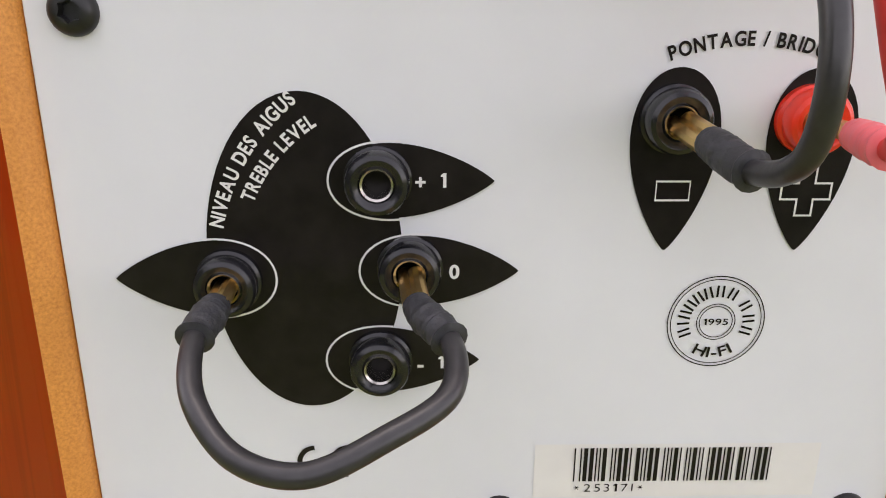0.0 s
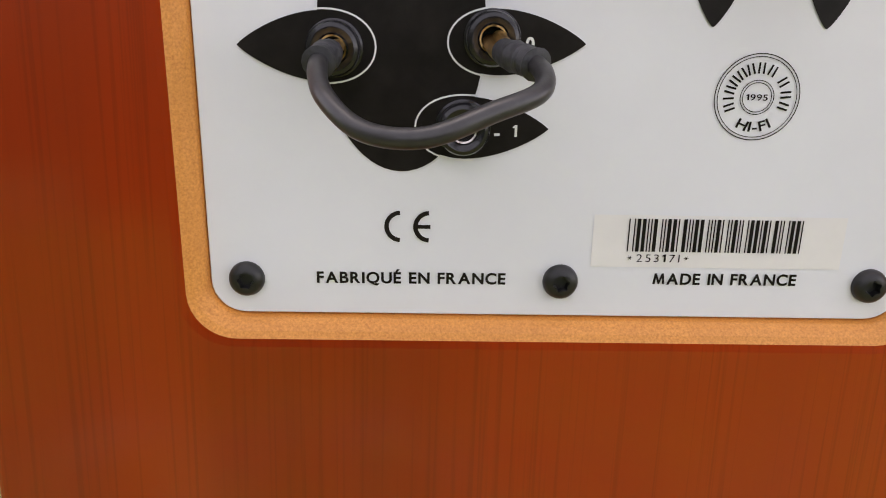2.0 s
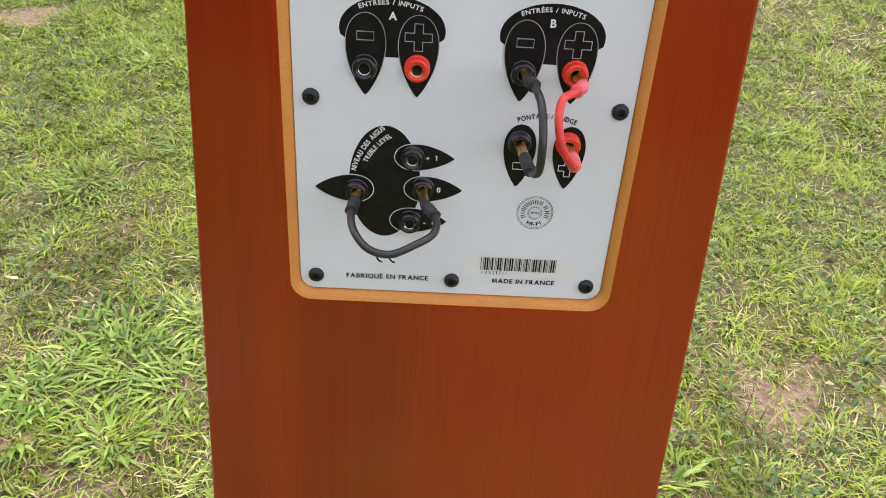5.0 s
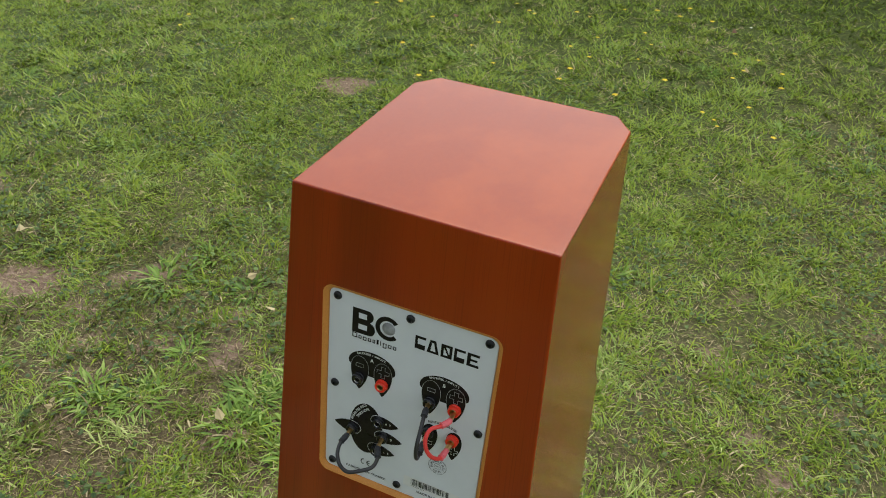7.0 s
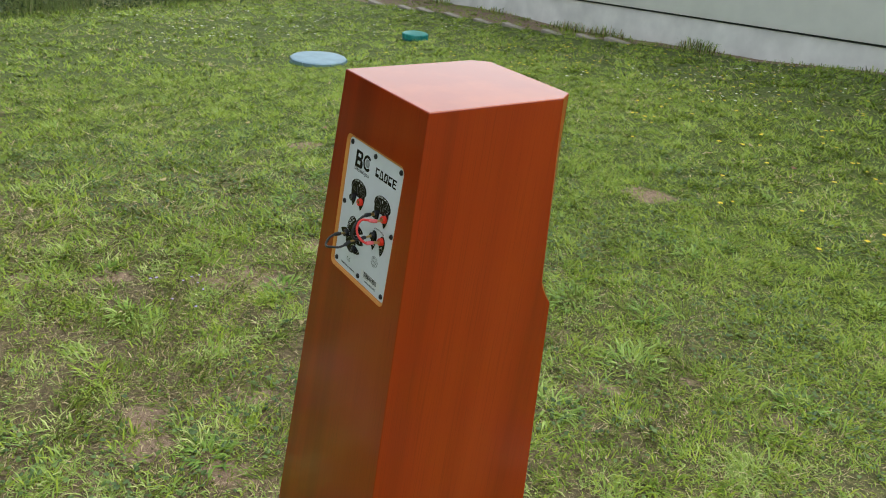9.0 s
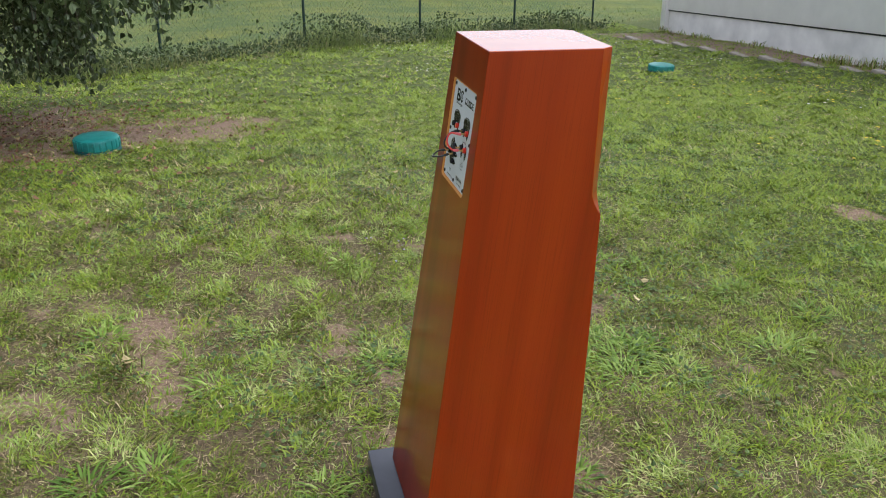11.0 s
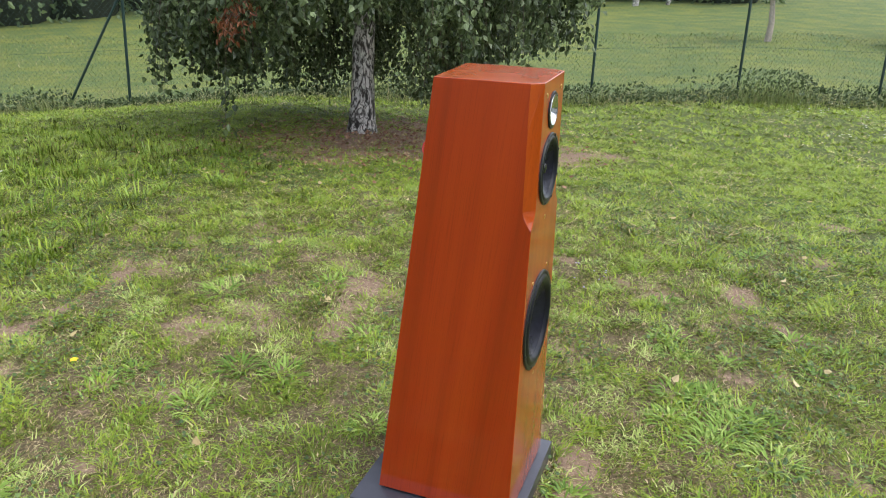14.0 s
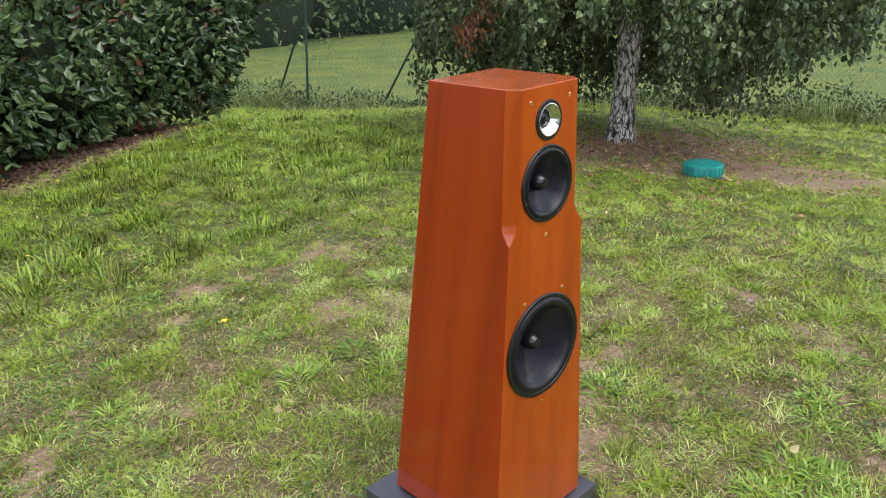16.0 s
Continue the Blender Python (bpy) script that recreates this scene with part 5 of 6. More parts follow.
def build_birch():
    gz = float(ground_z(*TREE))
    birch = thing("weeping_birch", (*TREE, gz), "weeping birch with black-fissured white bark and hanging leafy twigs", "tree")
    rng = np.random.default_rng(17)
    bm = bmesh.new()
    trunk = [Vector((0.02 * math.sin(2.1 * z) - 0.06 * z, 0.03 * math.sin(1.4 * z), z)) for z in np.linspace(-0.06, 3.6, 26)]
    rings = []
    for k, p in enumerate(trunk):
        z = p.z
        r = 0.094 + 0.036 * math.exp(-max(z, 0) / 0.09) - 0.014 * z
        ring = []
        for j in range(26):
            a = 2 * math.pi * j / 26
            bulge = 1 + 0.09 * noise.noise(Vector((2.4 * math.cos(a), 2.4 * math.sin(a), 5 * z))) + 0.10 * math.exp(-max(z, 0) / 0.1) * math.cos(5 * a + 1)
            ring.append(bm.verts.new(p + Vector((r * bulge * math.cos(a), r * bulge * math.sin(a), 0))))
        rings.append(ring)
    for a, b in zip(rings, rings[1:]):
        bridge(bm, a, b)
    bm.faces.new(rings[-1])
    part("trunk", bm, BARK, birch, "white trunk with black fissures")
    # limbs that arch out and the hanging twigs
    limbs, twigs = bmesh.new(), bmesh.new()
    tips = []
    for k in range(22):
        a = 2 * math.pi * (k + rng.uniform(-0.3, 0.3)) / 22
        z0 = 1.25 + 1.9 * (k * 0.618 % 1)
        reach = rng.uniform(0.9, 2.0) * (1.0 if z0 < 2.4 else 0.7)
        z0 = max(z0, 1.3)
        start = trunk[min(25, int((z0 + 0.06) / 3.66 * 25))]
        line = spline([start, start + Vector((0.4 * reach * math.cos(a), 0.4 * reach * math.sin(a), 0.35)), start + Vector((0.8 * reach * math.cos(a + 0.1), 0.8 * reach * math.sin(a + 0.1), 0.42)),
                       start + Vector((reach * math.cos(a + 0.15), reach * math.sin(a + 0.15), 0.1))], 5)
        tube(limbs, line, 0.026, 7, tip=0.007)
        tips += line[3:]
    tagged(part("limbs", limbs, TWIG, birch, "dark arching limbs"), kind="stuff")
    leaves, sizes, dead, dead_sizes = [], [], [], []
    front = math.atan2(0.9 - TREE[1], 1.35 - TREE[0])
    bunches = [(rng.uniform(-math.pi, math.pi), math.sqrt(rng.uniform(0.03, 1)), rng.beta(1.2, 1.5)) for _ in range(120)]
    for k in range(620):
        a, reach, hang = bunches[k % 120]
        a, reach = a + rng.normal(0, 0.05 / (0.3 + reach)), reach + rng.normal(0, 0.03)
        r = (1.85 - 0.42 * max(0.0, -math.sin(a - front)) ** 2) * reach
        off = abs((a - front + math.pi) % (2 * math.pi) - math.pi)
        side = r * math.sin(off)
        low = 0.36 + 0.20 * r * math.cos(off) + 0.42 * hang + rng.uniform(-0.05, 0.10) + 0.08 * math.sin(4 * a + 1.0)
        if math.sin(a - front) > 0.2 and side > 0.35:
            low += -0.16 + 0.55 * max(0.0, side - 0.75)
        if off < 1.5 and side < 0.42:
            low = max(low, 0.88 + rng.uniform(0, 0.25))
        if r < 0.7:
            low = max(low, 0.82)
        if rng.uniform() < 0.10 and side > 0.7 and a < front:
            low = rng.uniform(0.32, 0.46)
        top = rng.uniform(1.5, 2.6)
        x, y = r * math.cos(a), r * math.sin(a)
        swing = rng.normal(0, 0.10, 2)
        path = spline([(x * 0.86, y * 0.86, top), (x, y, (top + low) / 2 + 0.3), (x + swing[0] * 0.5, y + swing[1] * 0.5, (top + low) / 2 - 0.1), (x + swing[0], y + swing[1], low)], 7)
        tube(twigs, path, 0.0035, 3, tip=0.0012)
        for p, q in zip(path, path[1:]):
            count = 8 if p.z < 1.35 else 2
            for _ in range(count):
                t = rng.uniform()
                leaves.append(p.lerp(q, t) + Vector(rng.normal(0, 0.030, 3)))
                sizes.append(rng.uniform(0.026, 0.052))
    # one broken branch with withered leaves
    for k in range(7):
        sx, sy = rng.normal(0, 0.045, 2)
        path = spline([(1.50, 0.40, 1.55), (1.62 + sx * 0.5, 0.30 + sy * 0.5, 1.32), (1.78 + sx, 0.18 + sy, 1.10), (1.86 + 1.4 * sx, 0.12 + sy, rng.uniform(0.86, 1.0))], 6)
        tube(twigs, path, 0.0035, 3, tip=0.0012)
        for p, q in zip(path, path[1:]):
            for _ in range(3):
                dead.append(p.lerp(q, rng.uniform()) + Vector(rng.normal(0, 0.022, 3)))
                dead_sizes.append(rng.uniform(0.03, 0.05))
    # fuller shade high in the crown, out of reach of the eye
    for _ in range(5200):
        a, r = rng.uniform(0, 2 * math.pi), 1.9 * math.sqrt(rng.uniform(0, 1))
        z = rng.uniform(1.4, 4.4)
        r *= min(1.0, 1.25 - 0.22 * z)
        leaves.append(Vector((r * math.cos(a), r * math.sin(a), z)))
        sizes.append(rng.uniform(0.08, 0.13))
    tagged(part("hanging_twig", twigs, TWIG, birch, "thin hanging twigs"), kind="stuff")
    for name, pts, sz, mat, label in (("crown", leaves, sizes, BIRCH_LEAF, "hanging green birch leaves"), ("withered_spray", dead, dead_sizes, DEAD_LEAF, "withered brown leaves")):
        if pts:
            leaf_cloud(name, np.array(pts), sz, directions(rng, len(pts), (0, 0, -0.9), 0.55), mat, slim=0.42 if mat is DEAD_LEAF else 0.78, parent=birch, label=label, kind="stuff" if mat is DEAD_LEAF else "")


def build_hedge():
    """A dense evergreen shrub: near-black core for the shade inside, glossy leaves over it, a few red shoots."""
    hedge = thing("photinia_hedge", (-0.6, -5.2, float(ground_z(-0.6, -5.2))), "dense dark green photinia hedge with a few red shoots", "hedge")
    rng = np.random.default_rng(5)
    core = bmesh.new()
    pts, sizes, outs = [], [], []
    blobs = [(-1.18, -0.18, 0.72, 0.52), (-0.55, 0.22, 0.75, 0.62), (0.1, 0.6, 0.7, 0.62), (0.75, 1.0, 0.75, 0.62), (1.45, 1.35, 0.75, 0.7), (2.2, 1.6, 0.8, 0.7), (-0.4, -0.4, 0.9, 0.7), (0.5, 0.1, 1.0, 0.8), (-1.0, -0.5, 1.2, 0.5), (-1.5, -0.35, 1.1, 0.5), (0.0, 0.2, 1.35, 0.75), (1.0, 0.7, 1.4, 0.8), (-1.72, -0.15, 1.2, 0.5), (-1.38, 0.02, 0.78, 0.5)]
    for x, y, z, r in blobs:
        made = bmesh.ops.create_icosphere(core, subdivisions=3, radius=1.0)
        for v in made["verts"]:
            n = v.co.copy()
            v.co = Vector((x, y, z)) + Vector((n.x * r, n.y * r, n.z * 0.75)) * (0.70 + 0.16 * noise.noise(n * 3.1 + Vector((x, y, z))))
        count = int(6800 * r)
        n = rng.normal(0, 1, (count, 3))
        n /= np.linalg.norm(n, axis=1, keepdims=True)
        wob = 0.92 + 0.20 * value_noise(n[:, 0] * 2 + x, n[:, 2] * 2 + y, 1.7, 3, 2) + rng.normal(0, 0.06, count)
        p = np.array((x, y, z)) + n * np.array((r, r, 0.8)) * wob[:, None]
        ok = p[:, 2] > 0.06 + 0.1 * rng.uniform(0, 1, count)
        pts.append(p[ok]), outs.append(n[ok])
    part("shade_core", core, SHADE, hedge, "near-black core standing for the shade inside")
    p, n = np.concatenate(pts), np.concatenate(outs)
    young = rng.uniform(0, 1, len(p)) < np.where(p[:, 2] > 0.95, 0.045, 0.01)
    for name, mask, mat, label in (("leaves", ~young, SHRUB_LEAF, "glossy dark green leaves"), ("young_shoots", young, RED_LEAF, "red young leaves")):
        m = n[mask] * 0.35 + np.array((0, 0, 0.05)) + rng.normal(0, 0.6, (mask.sum(), 3))
        m /= np.linalg.norm(m, axis=1, keepdims=True)
        b = np.cross(m, n[mask] + np.array((0, 0, 0.35)) + rng.normal(0, 0.35, (mask.sum(), 3)))
        b /= np.linalg.norm(b, axis=1, keepdims=True)
        leaf_cloud(name, p[mask], rng.uniform(0.045, 0.100, mask.sum()), (m, b), mat, slim=0.60, parent=hedge, label=label, kind="stuff")
    # a red seedling at its foot
    seed = thing("red_seedling", (-1.42, -4.62, float(ground_z(-1.42, -4.62))), "small red-leaved seedling under the hedge", "plant")
    q = np.zeros((26, 3)) + np.array((0, 0, 0.05))
    a = rng.normal(0, 1, (26, 3)) * np.array((1, 1, 0.4)) + np.array((0, 0, 0.35))
    a /= np.linalg.norm(a, axis=1, keepdims=True)
    leaf_cloud("leaves", q + a * 0.03, rng.uniform(0.07, 0.13, 26), (a, np.cross(a, (0.1, 0.1, 1.0)) / 1.0), RED_LEAF, slim=0.3, parent=seed, label="narrow red leaves")


def build_fence():
    fence = thing("wire_fence", (0, 0, 0), "green chain-link garden fence on slim posts", "fence")
    tall = 1.42
    feet = [Vector((x, y, float(ground_z(x, y)))) for x, y in FENCE]
    ends = [Vector((x, y, float(ground_z(x, y)))) for x, y in ((-5.05, -11.6), (-5.05, -9.65))] + feet
    for k, p in enumerate(ends):
        bm = bmesh.new()
        tube(bm, [p - UP * 0.1, p + UP * tall * 0.5, p + UP * (tall + 0.04)], 0.017, 10)
        part("post", bm, GREEN_POST, fence)
    for i, j, reach in ((2, 1, 0.85), (3, 2, 0.72)):
        bm = bmesh.new()
        to = (ends[j] - ends[i]).normalized()
        foot = ends[i] + to * reach + UP * 0.02
        tube(bm, [foot, ends[i] + UP * tall * 0.92], 0.015, 8)
        part("brace", bm, GREEN_POST, fence)
    for a, b in zip(ends, ends[1:]):
        bm = bmesh.new()
        way = b - a
        length = way.length
        step = 0.062
        n = int((length + tall) / step)
        for k in range(n):
            for lean in (1, -1):
                s0, s1 = k * step - tall, k * step
                lo, hi = max(0.0, s0), min(length, s1)
                if hi <= lo:
                    continue
                h0, h1 = lo - s0, hi - s0
                if lean < 0:
                    h0, h1 = tall - h0, tall - h1
                side = Vector((way.y, -way.x, 0)).normalized() * 0.0016 * lean
                tube(bm, [a + way * (lo / length) + UP * h0 + side, a + way * (hi / length) + UP * h1 + side], 0.0008, 3)
        for h in (0.03, 0.65, tall):
            tube(bm, [a + UP * h, b + UP * h], 0.0018, 4)
        part("chain_link", bm, WIRE, fence, "green chain-link mesh")
    # tall weeds along its foot
    rng = np.random.default_rng(23)
    total = 30000
    seg = rng.integers(0, len(ends) - 1, total)
    t = rng.uniform(0, 1, total)
    e = np.array([p[:2] for p in ends])
    base = e[seg] * (1 - t[:, None]) + e[seg + 1] * t[:, None]
    off = rng.normal(-0.12, 0.26, total)
    normal = np.array((-FENCE_WAY[1], FENCE_WAY[0]))
    x, y = (base + normal * off[:, None]).T
    clump = value_noise(x, y, 1.1, 8, 4)
    h = rng.uniform(0.05, 0.40, total) ** 1.3 * np.clip(2.8 * clump - 0.7, 0.25, 1.15)
    blades("tall_grass", x, y, h, rng.uniform(0.0032, 0.0068, total), h * rng.uniform(0.2, 1.6, total), np.clip(clump * 1.2 - 0.15 + rng.normal(0, 0.22, total), 0, 1), MEADOW_GRASS,
           "tall unmown grass and weeds along the fence", "grass", rng=rng)
    m = 14000
    pick = rng.integers(0, total, m)
    lx, ly = x[pick], y[pick]
    lz = ground_z(lx, ly) + rng.uniform(0.02, 0.34, m) * np.clip(2.8 * clump[pick] - 0.7, 0.25, 1.15)
    leaf_cloud("bramble_leaves", np.stack([lx, ly, lz], -1), rng.uniform(0.025, 0.06, m), directions(rng, m, (0.3, 0.3, 0.4), 0.7), BRAMBLE_LEAF, label="low bramble leaves along the fence", category="weeds", kind="stuff")
    # coarse meadow grass behind
    m = 24000
    d, u = 0.2 + 15 * rng.uniform(0, 1, m) ** 1.6, rng.uniform(-10, 19, m)
    along = np.array(FENCE_WAY)
    x, y = np.array((-5.0, -7.7))[:, None] + along[:, None] * u + normal[:, None] * d
    h = rng.uniform(0.02, 0.055, m) * (1 + 0.03 * d)
    clump = value_noise(x, y, 0.5, 77, 3)
    blades("meadow_grass", x, y, h, 0.006 + 0.0009 * d, h * rng.uniform(0.3, 1.6, m), np.clip(clump * 1.3 - 0.1 + rng.normal(0, 0.2, m), 0, 1), MEADOW_GRASS, "coarse sunlit meadow grass", "grass", rng=rng)


def build_wall_weeds():
    """Tufts and stalks growing against the wall's foot."""
    rng = np.random.default_rng(44)
    n = 4200
    x = rng.uniform(-10.0, -1.6, n)
    y = wall_y(x) - 0.04 - np.abs(rng.normal(0, 0.08, n))
    clump = np.clip(value_noise(x, y * 0, 1.7, 15, 3) * 2.6 - 1.0, 0, 1)
    ok = rng.uniform(0, 1, n) < 0.06 + 0.7 * clump
    x, y, clump = x[ok], y[ok], clump[ok]
    h = rng.uniform(0.015, 0.11, len(x)) * (0.25 + clump)
    blades("wall_weeds", x, y, h, rng.uniform(0.004, 0.009, len(x)), h * rng.uniform(0.2, 1.2, len(x)), rng.uniform(0, 1, len(x)), GRASS, "straggling weeds and dry stalks along the wall", "weeds", rng=rng)


def build_cover(name, k, tall, label, top, side, ribs):
    x, y, r = COVERS[k]
    cover = thing(name, (x, y, float(ground_z(x, y)) - 0.01), label, "inspection cover", "inspection covers in the lawn")
    bm = bmesh.new()
    lathe(bm, [(r * 1.0, 0.0), (r * 1.02, tall * 0.15), (r * 1.02, tall * 0.28), (r * 0.96, tall * 0.3), (r * 0.96, tall * 0.4)], Matrix(), 48, cap=False)
    part("collar", bm, side, cover)
    bm = bmesh.new()
    lathe(bm, [(r * 0.99, tall * 0.38), (r * 0.985, tall * 0.85), (r * 0.95, tall * 0.96), (r * 0.90, tall), (r * 0.45, tall * 1.03), (0, tall * 1.04)], Matrix(), 48, cap=False)
    lid = part("lid", bm, top, cover)
    for j in range(ribs):
        a = 2 * math.pi * j / ribs
        bm = bmesh.new()
        box(bm, r * 0.94, r * 1.015, -0.006, 0.006, tall * 0.38, tall * 0.92, 0.003)
        bm.transform(pose(0, 0, 0, 0, 0, math.degrees(a)))
        part("grip", bm, top, lid)
    return cover


def build_house():
    """The gable of a low house: rendered wall over a plinth, corner trim, shutter and edging stones."""
    slope = 0.078
    lean = Matrix(((1, 0, -slope, 0), (0, 1, 0, 0), (slope, 0, 1, 0), (0, 0, 0, 1)))
    house = thing("house", (0, 5.93, 0), "low cream rendered house with a weathered plinth", "house", turn=-2.5)
    def piece(name, x0, x1, y0, y1, z0, z1, mat, label="", bevel=0.004):
        bm = bmesh.new()
        box(bm, x0, x1, y0, y1, z0, z1, bevel)
        bm.transform(lean)
        return part(name, bm, mat, house, label)
    piece("plinth_wall", -10.04, -0.25, 0.02, 3.0, -0.75, 0.385, PLINTH_WALL, "weathered plinth")
    piece("wall", -10.06, -0.23, -0.012, 3.0, 0.402, 2.7, RENDERED_WALL, "cream rendered wall")
    piece("ledge", -10.05, -0.24, 0.006, 0.1, 0.384, 0.403, DARK_METAL)
    piece("roof", -10.3, 4.4, -0.15, 3.4, 2.7, 2.86, GREY_METAL)
    piece("corner_trim", -10.14, -10.0, -0.05, 0.06, 0.08, 2.7, RENDERED_WALL, "white corner trim")
    piece("side_wall", -0.22, 4.0, 1.0, 3.0, -0.3, 2.7, RENDERED_WALL, "cream boarded side wall")
    piece("rain_pipe", -0.29, -0.21, -0.075, -0.013, 0.06, 2.68, GREY_METAL, "grey rain pipe", 0.02)
    door = piece("shutter_door", -1.5, -0.32, -0.035, 0.02, 0.12, 2.1, GREY_METAL, "grey slatted door")
    for k in range(8):
        bm = bmesh.new()
        box(bm, -1.48 + 0.142 * k, -1.36 + 0.142 * k, -0.05, -0.034, 0.14, 2.08, 0.004)
        bm.transform(lean)
        part("slat", bm, GREY_METAL, door)
    rng = random.Random(2)
    x = -8.9
    while x < -5.0:
        w = rng.uniform(0.35, 0.6)
        stone = new("edging_stone")
        bm = bmesh.new()
        box(bm, 0, w - 0.015, -0.05, 0.05, -0.05, 0.004 + rng.uniform(0, 0.010), 0.008)
        stone.matrix_world = pose(x, float(edging_y(x)) + rng.uniform(-0.01, 0.01), float(ground_z(x + w / 2, edging_y(x))) + 0.012, 0, 4.0, 9.4)
        tagged(stone, "weathered edging stone set in the grass", "edging stone", "edging stones by the wall")
        part("stone_block", bm, STONE, stone)
        x += w


def build_garden_things():
    lounger = thing("sun_lounger", (-0.73, 5.38, float(ground_z(-0.73, 5.38)) - 0.01), "dark metal sun lounger with grey sling", "lounger", turn=-42)
    def bar(a, b, r, name="frame_bar", mat=DARK_METAL, label=""):
        bm = bmesh.new()
        tube(bm, [a, b], r, 10)
        part(name, bm, mat, lounger, label)
    for s in (-0.17, 0.17):
        bar((-0.25, s, 0.0), (-0.32, s, 0.62), 0.022, "leg")
        bar((0.42, s, 0.07), (0.34, s, 0.34), 0.022, "leg")
        bar((0.44, s, 0.0), (0.42, s, 0.075), 0.024, "foot", PETAL_WHITE if s < 0 else DARK_METAL, "white plastic foot" if s < 0 else "")
        bar((-0.32, s, 0.60), (0.62, s, 0.27), 0.018, "rail")
        bar((-0.27, s, 0.2), (0.38, s, 0.2), 0.015, "stretcher")
    bar((0.38, -0.17, 0.2), (0.38, 0.17, 0.2), 0.013)
    bar((-0.27, -0.17, 0.2), (-0.27, 0.17, 0.2), 0.013)
    bm = bmesh.new()
    box(bm, -0.5, 0.5, -0.165, 0.165, -0.008, 0.008, 0.006)
    bm.transform(pose(0.14, 0, 0.455, 0, 19, 0))
    part("sling", bm, SLING, lounger, "grey woven sling")
    bm = bmesh.new()
    box(bm, -0.03, 0.05, -0.18, 0.18, -0.015, 0.015, 0.01)
    bm.transform(pose(0.63, 0, 0.285, 0, 19, 0))
    part("end_cap", bm, CREAM_PLASTIC, lounger)
    tub = thing("paddling_tub", (0.05, 6.40, float(ground_z(0, 6.4))), "bright blue plastic paddling tub", "tub")
    bm = bmesh.new()
    rim, floor_ring = rounded(0.62, 0.36, 0.12), rounded(0.54, 0.30, 0.1)
    a = [bm.verts.new((u, v, 0.0)) for u, v in floor_ring]
    b = [bm.verts.new((u, v, 0.27)) for u, v in rim]
    c = [bm.verts.new((u * 0.95, v * 0.92, 0.275)) for u, v in rim]
    d = [bm.verts.new((u * 0.95, v * 0.95, 0.03)) for u, v in floor_ring]
    bm.faces.new(a[::-1])
    for p, q in ((a, b), (b, c), (c, d)):
        bridge(bm, p, q)
    bm.faces.new(d)
    part("shell", bm, BLUE_PLASTIC, tub)
    toy = thing("ride_on_toy", (0.06, 5.66, float(ground_z(0.06, 5.66))), "blue and cream ride-on toy with grey wheels", "toy", turn=0)
    for x, y in ((-0.2, 0.14), (-0.2, -0.14), (0.22, 0.0)):
        bm = bmesh.new()
        lathe(bm, [(0.0, -0.03), (0.07, -0.032), (0.11, -0.025), (0.115, 0.0), (0.11, 0.025), (0.07, 0.032), (0.0, 0.03)], pose(x, y, 0.113, 90, 0, 0), 28, cap=False)
        part("wheel", bm, SLING, toy, "grey plastic wheel")
    bm = bmesh.new()
    tube(bm, [(-0.36, 0, 0.13), (-0.33, 0, 0.24), (-0.22, 0, 0.29), (-0.05, 0, 0.26), (0.1, 0, 0.24)], 0.045, 12)
    part("mudguard", bm, CREAM_PLASTIC, toy)
    bm = bmesh.new()
    box(bm, -0.02, 0.3, -0.09, 0.09, 0.2, 0.36, 0.04)
    part("body", bm, BLUE_PLASTIC, toy)
    bm = bmesh.new()
    tube(bm, [(0.24, 0, 0.3), (0.2, 0, 0.52)], 0.018, 10)
    tube(bm, [(0.2, -0.16, 0.52), (0.2, 0.16, 0.52)], 0.016, 10)
    part("handlebar", bm, ORANGE_PLASTIC, toy)
    kart = thing("red_pedal_kart", (0.36, 5.24, float(ground_z(0.36, 5.24))), "red plastic pedal kart with black wheels", "toy", turn=-25)
    for x, y, r in ((-0.17, 0.15, 0.085), (-0.17, -0.15, 0.085), (0.2, 0.15, 0.1), (0.2, -0.15, 0.1)):
        bm = bmesh.new()
        lathe(bm, [(0.0, -0.022), (0.4 * r, -0.03), (0.9 * r, -0.032), (r, -0.018), (r, 0.018), (0.9 * r, 0.032), (0.4 * r, 0.03), (0.0, 0.022)], pose(x, y, r, 90, 0, 0), 24, cap=False)
        part("wheel", bm, BLACK_PLASTIC, kart, "black plastic wheel")
    bm = bmesh.new()
    box(bm, -0.26, 0.30, -0.11, 0.11, 0.06, 0.19, 0.03)
    part("body", bm, DULL_RED, kart)
    bm = bmesh.new()
    box(bm, 0.12, 0.30, -0.1, 0.1, 0.185, 0.40, 0.03)
    part("seat_back", bm, DULL_RED, kart)
    bm = bmesh.new()
    tube(bm, [(-0.16, 0, 0.18), (-0.06, 0, 0.34)], 0.012, 8)
    lathe(bm, [(0.075, -0.008), (0.09, -0.006), (0.092, 0.004), (0.075, 0.008)], pose(-0.05, 0, 0.35, 0, -60, 0), 24, cap=False)
    part("steering_wheel", bm, BLACK_PLASTIC, kart)
    ball = thing("red_toy_pot", (-1.63, 5.86, float(ground_z(-1.63, 5.86))), "small red plastic pot by the wall", "pot")
    bm = bmesh.new()
    lathe(bm, [(0.0, 0.0), (0.055, 0.0), (0.068, 0.028), (0.072, 0.034), (0.06, 0.032), (0.0, 0.03)], Matrix(), 24, cap=False)
    part("pot_shell", bm, RED_PLASTIC, ball)


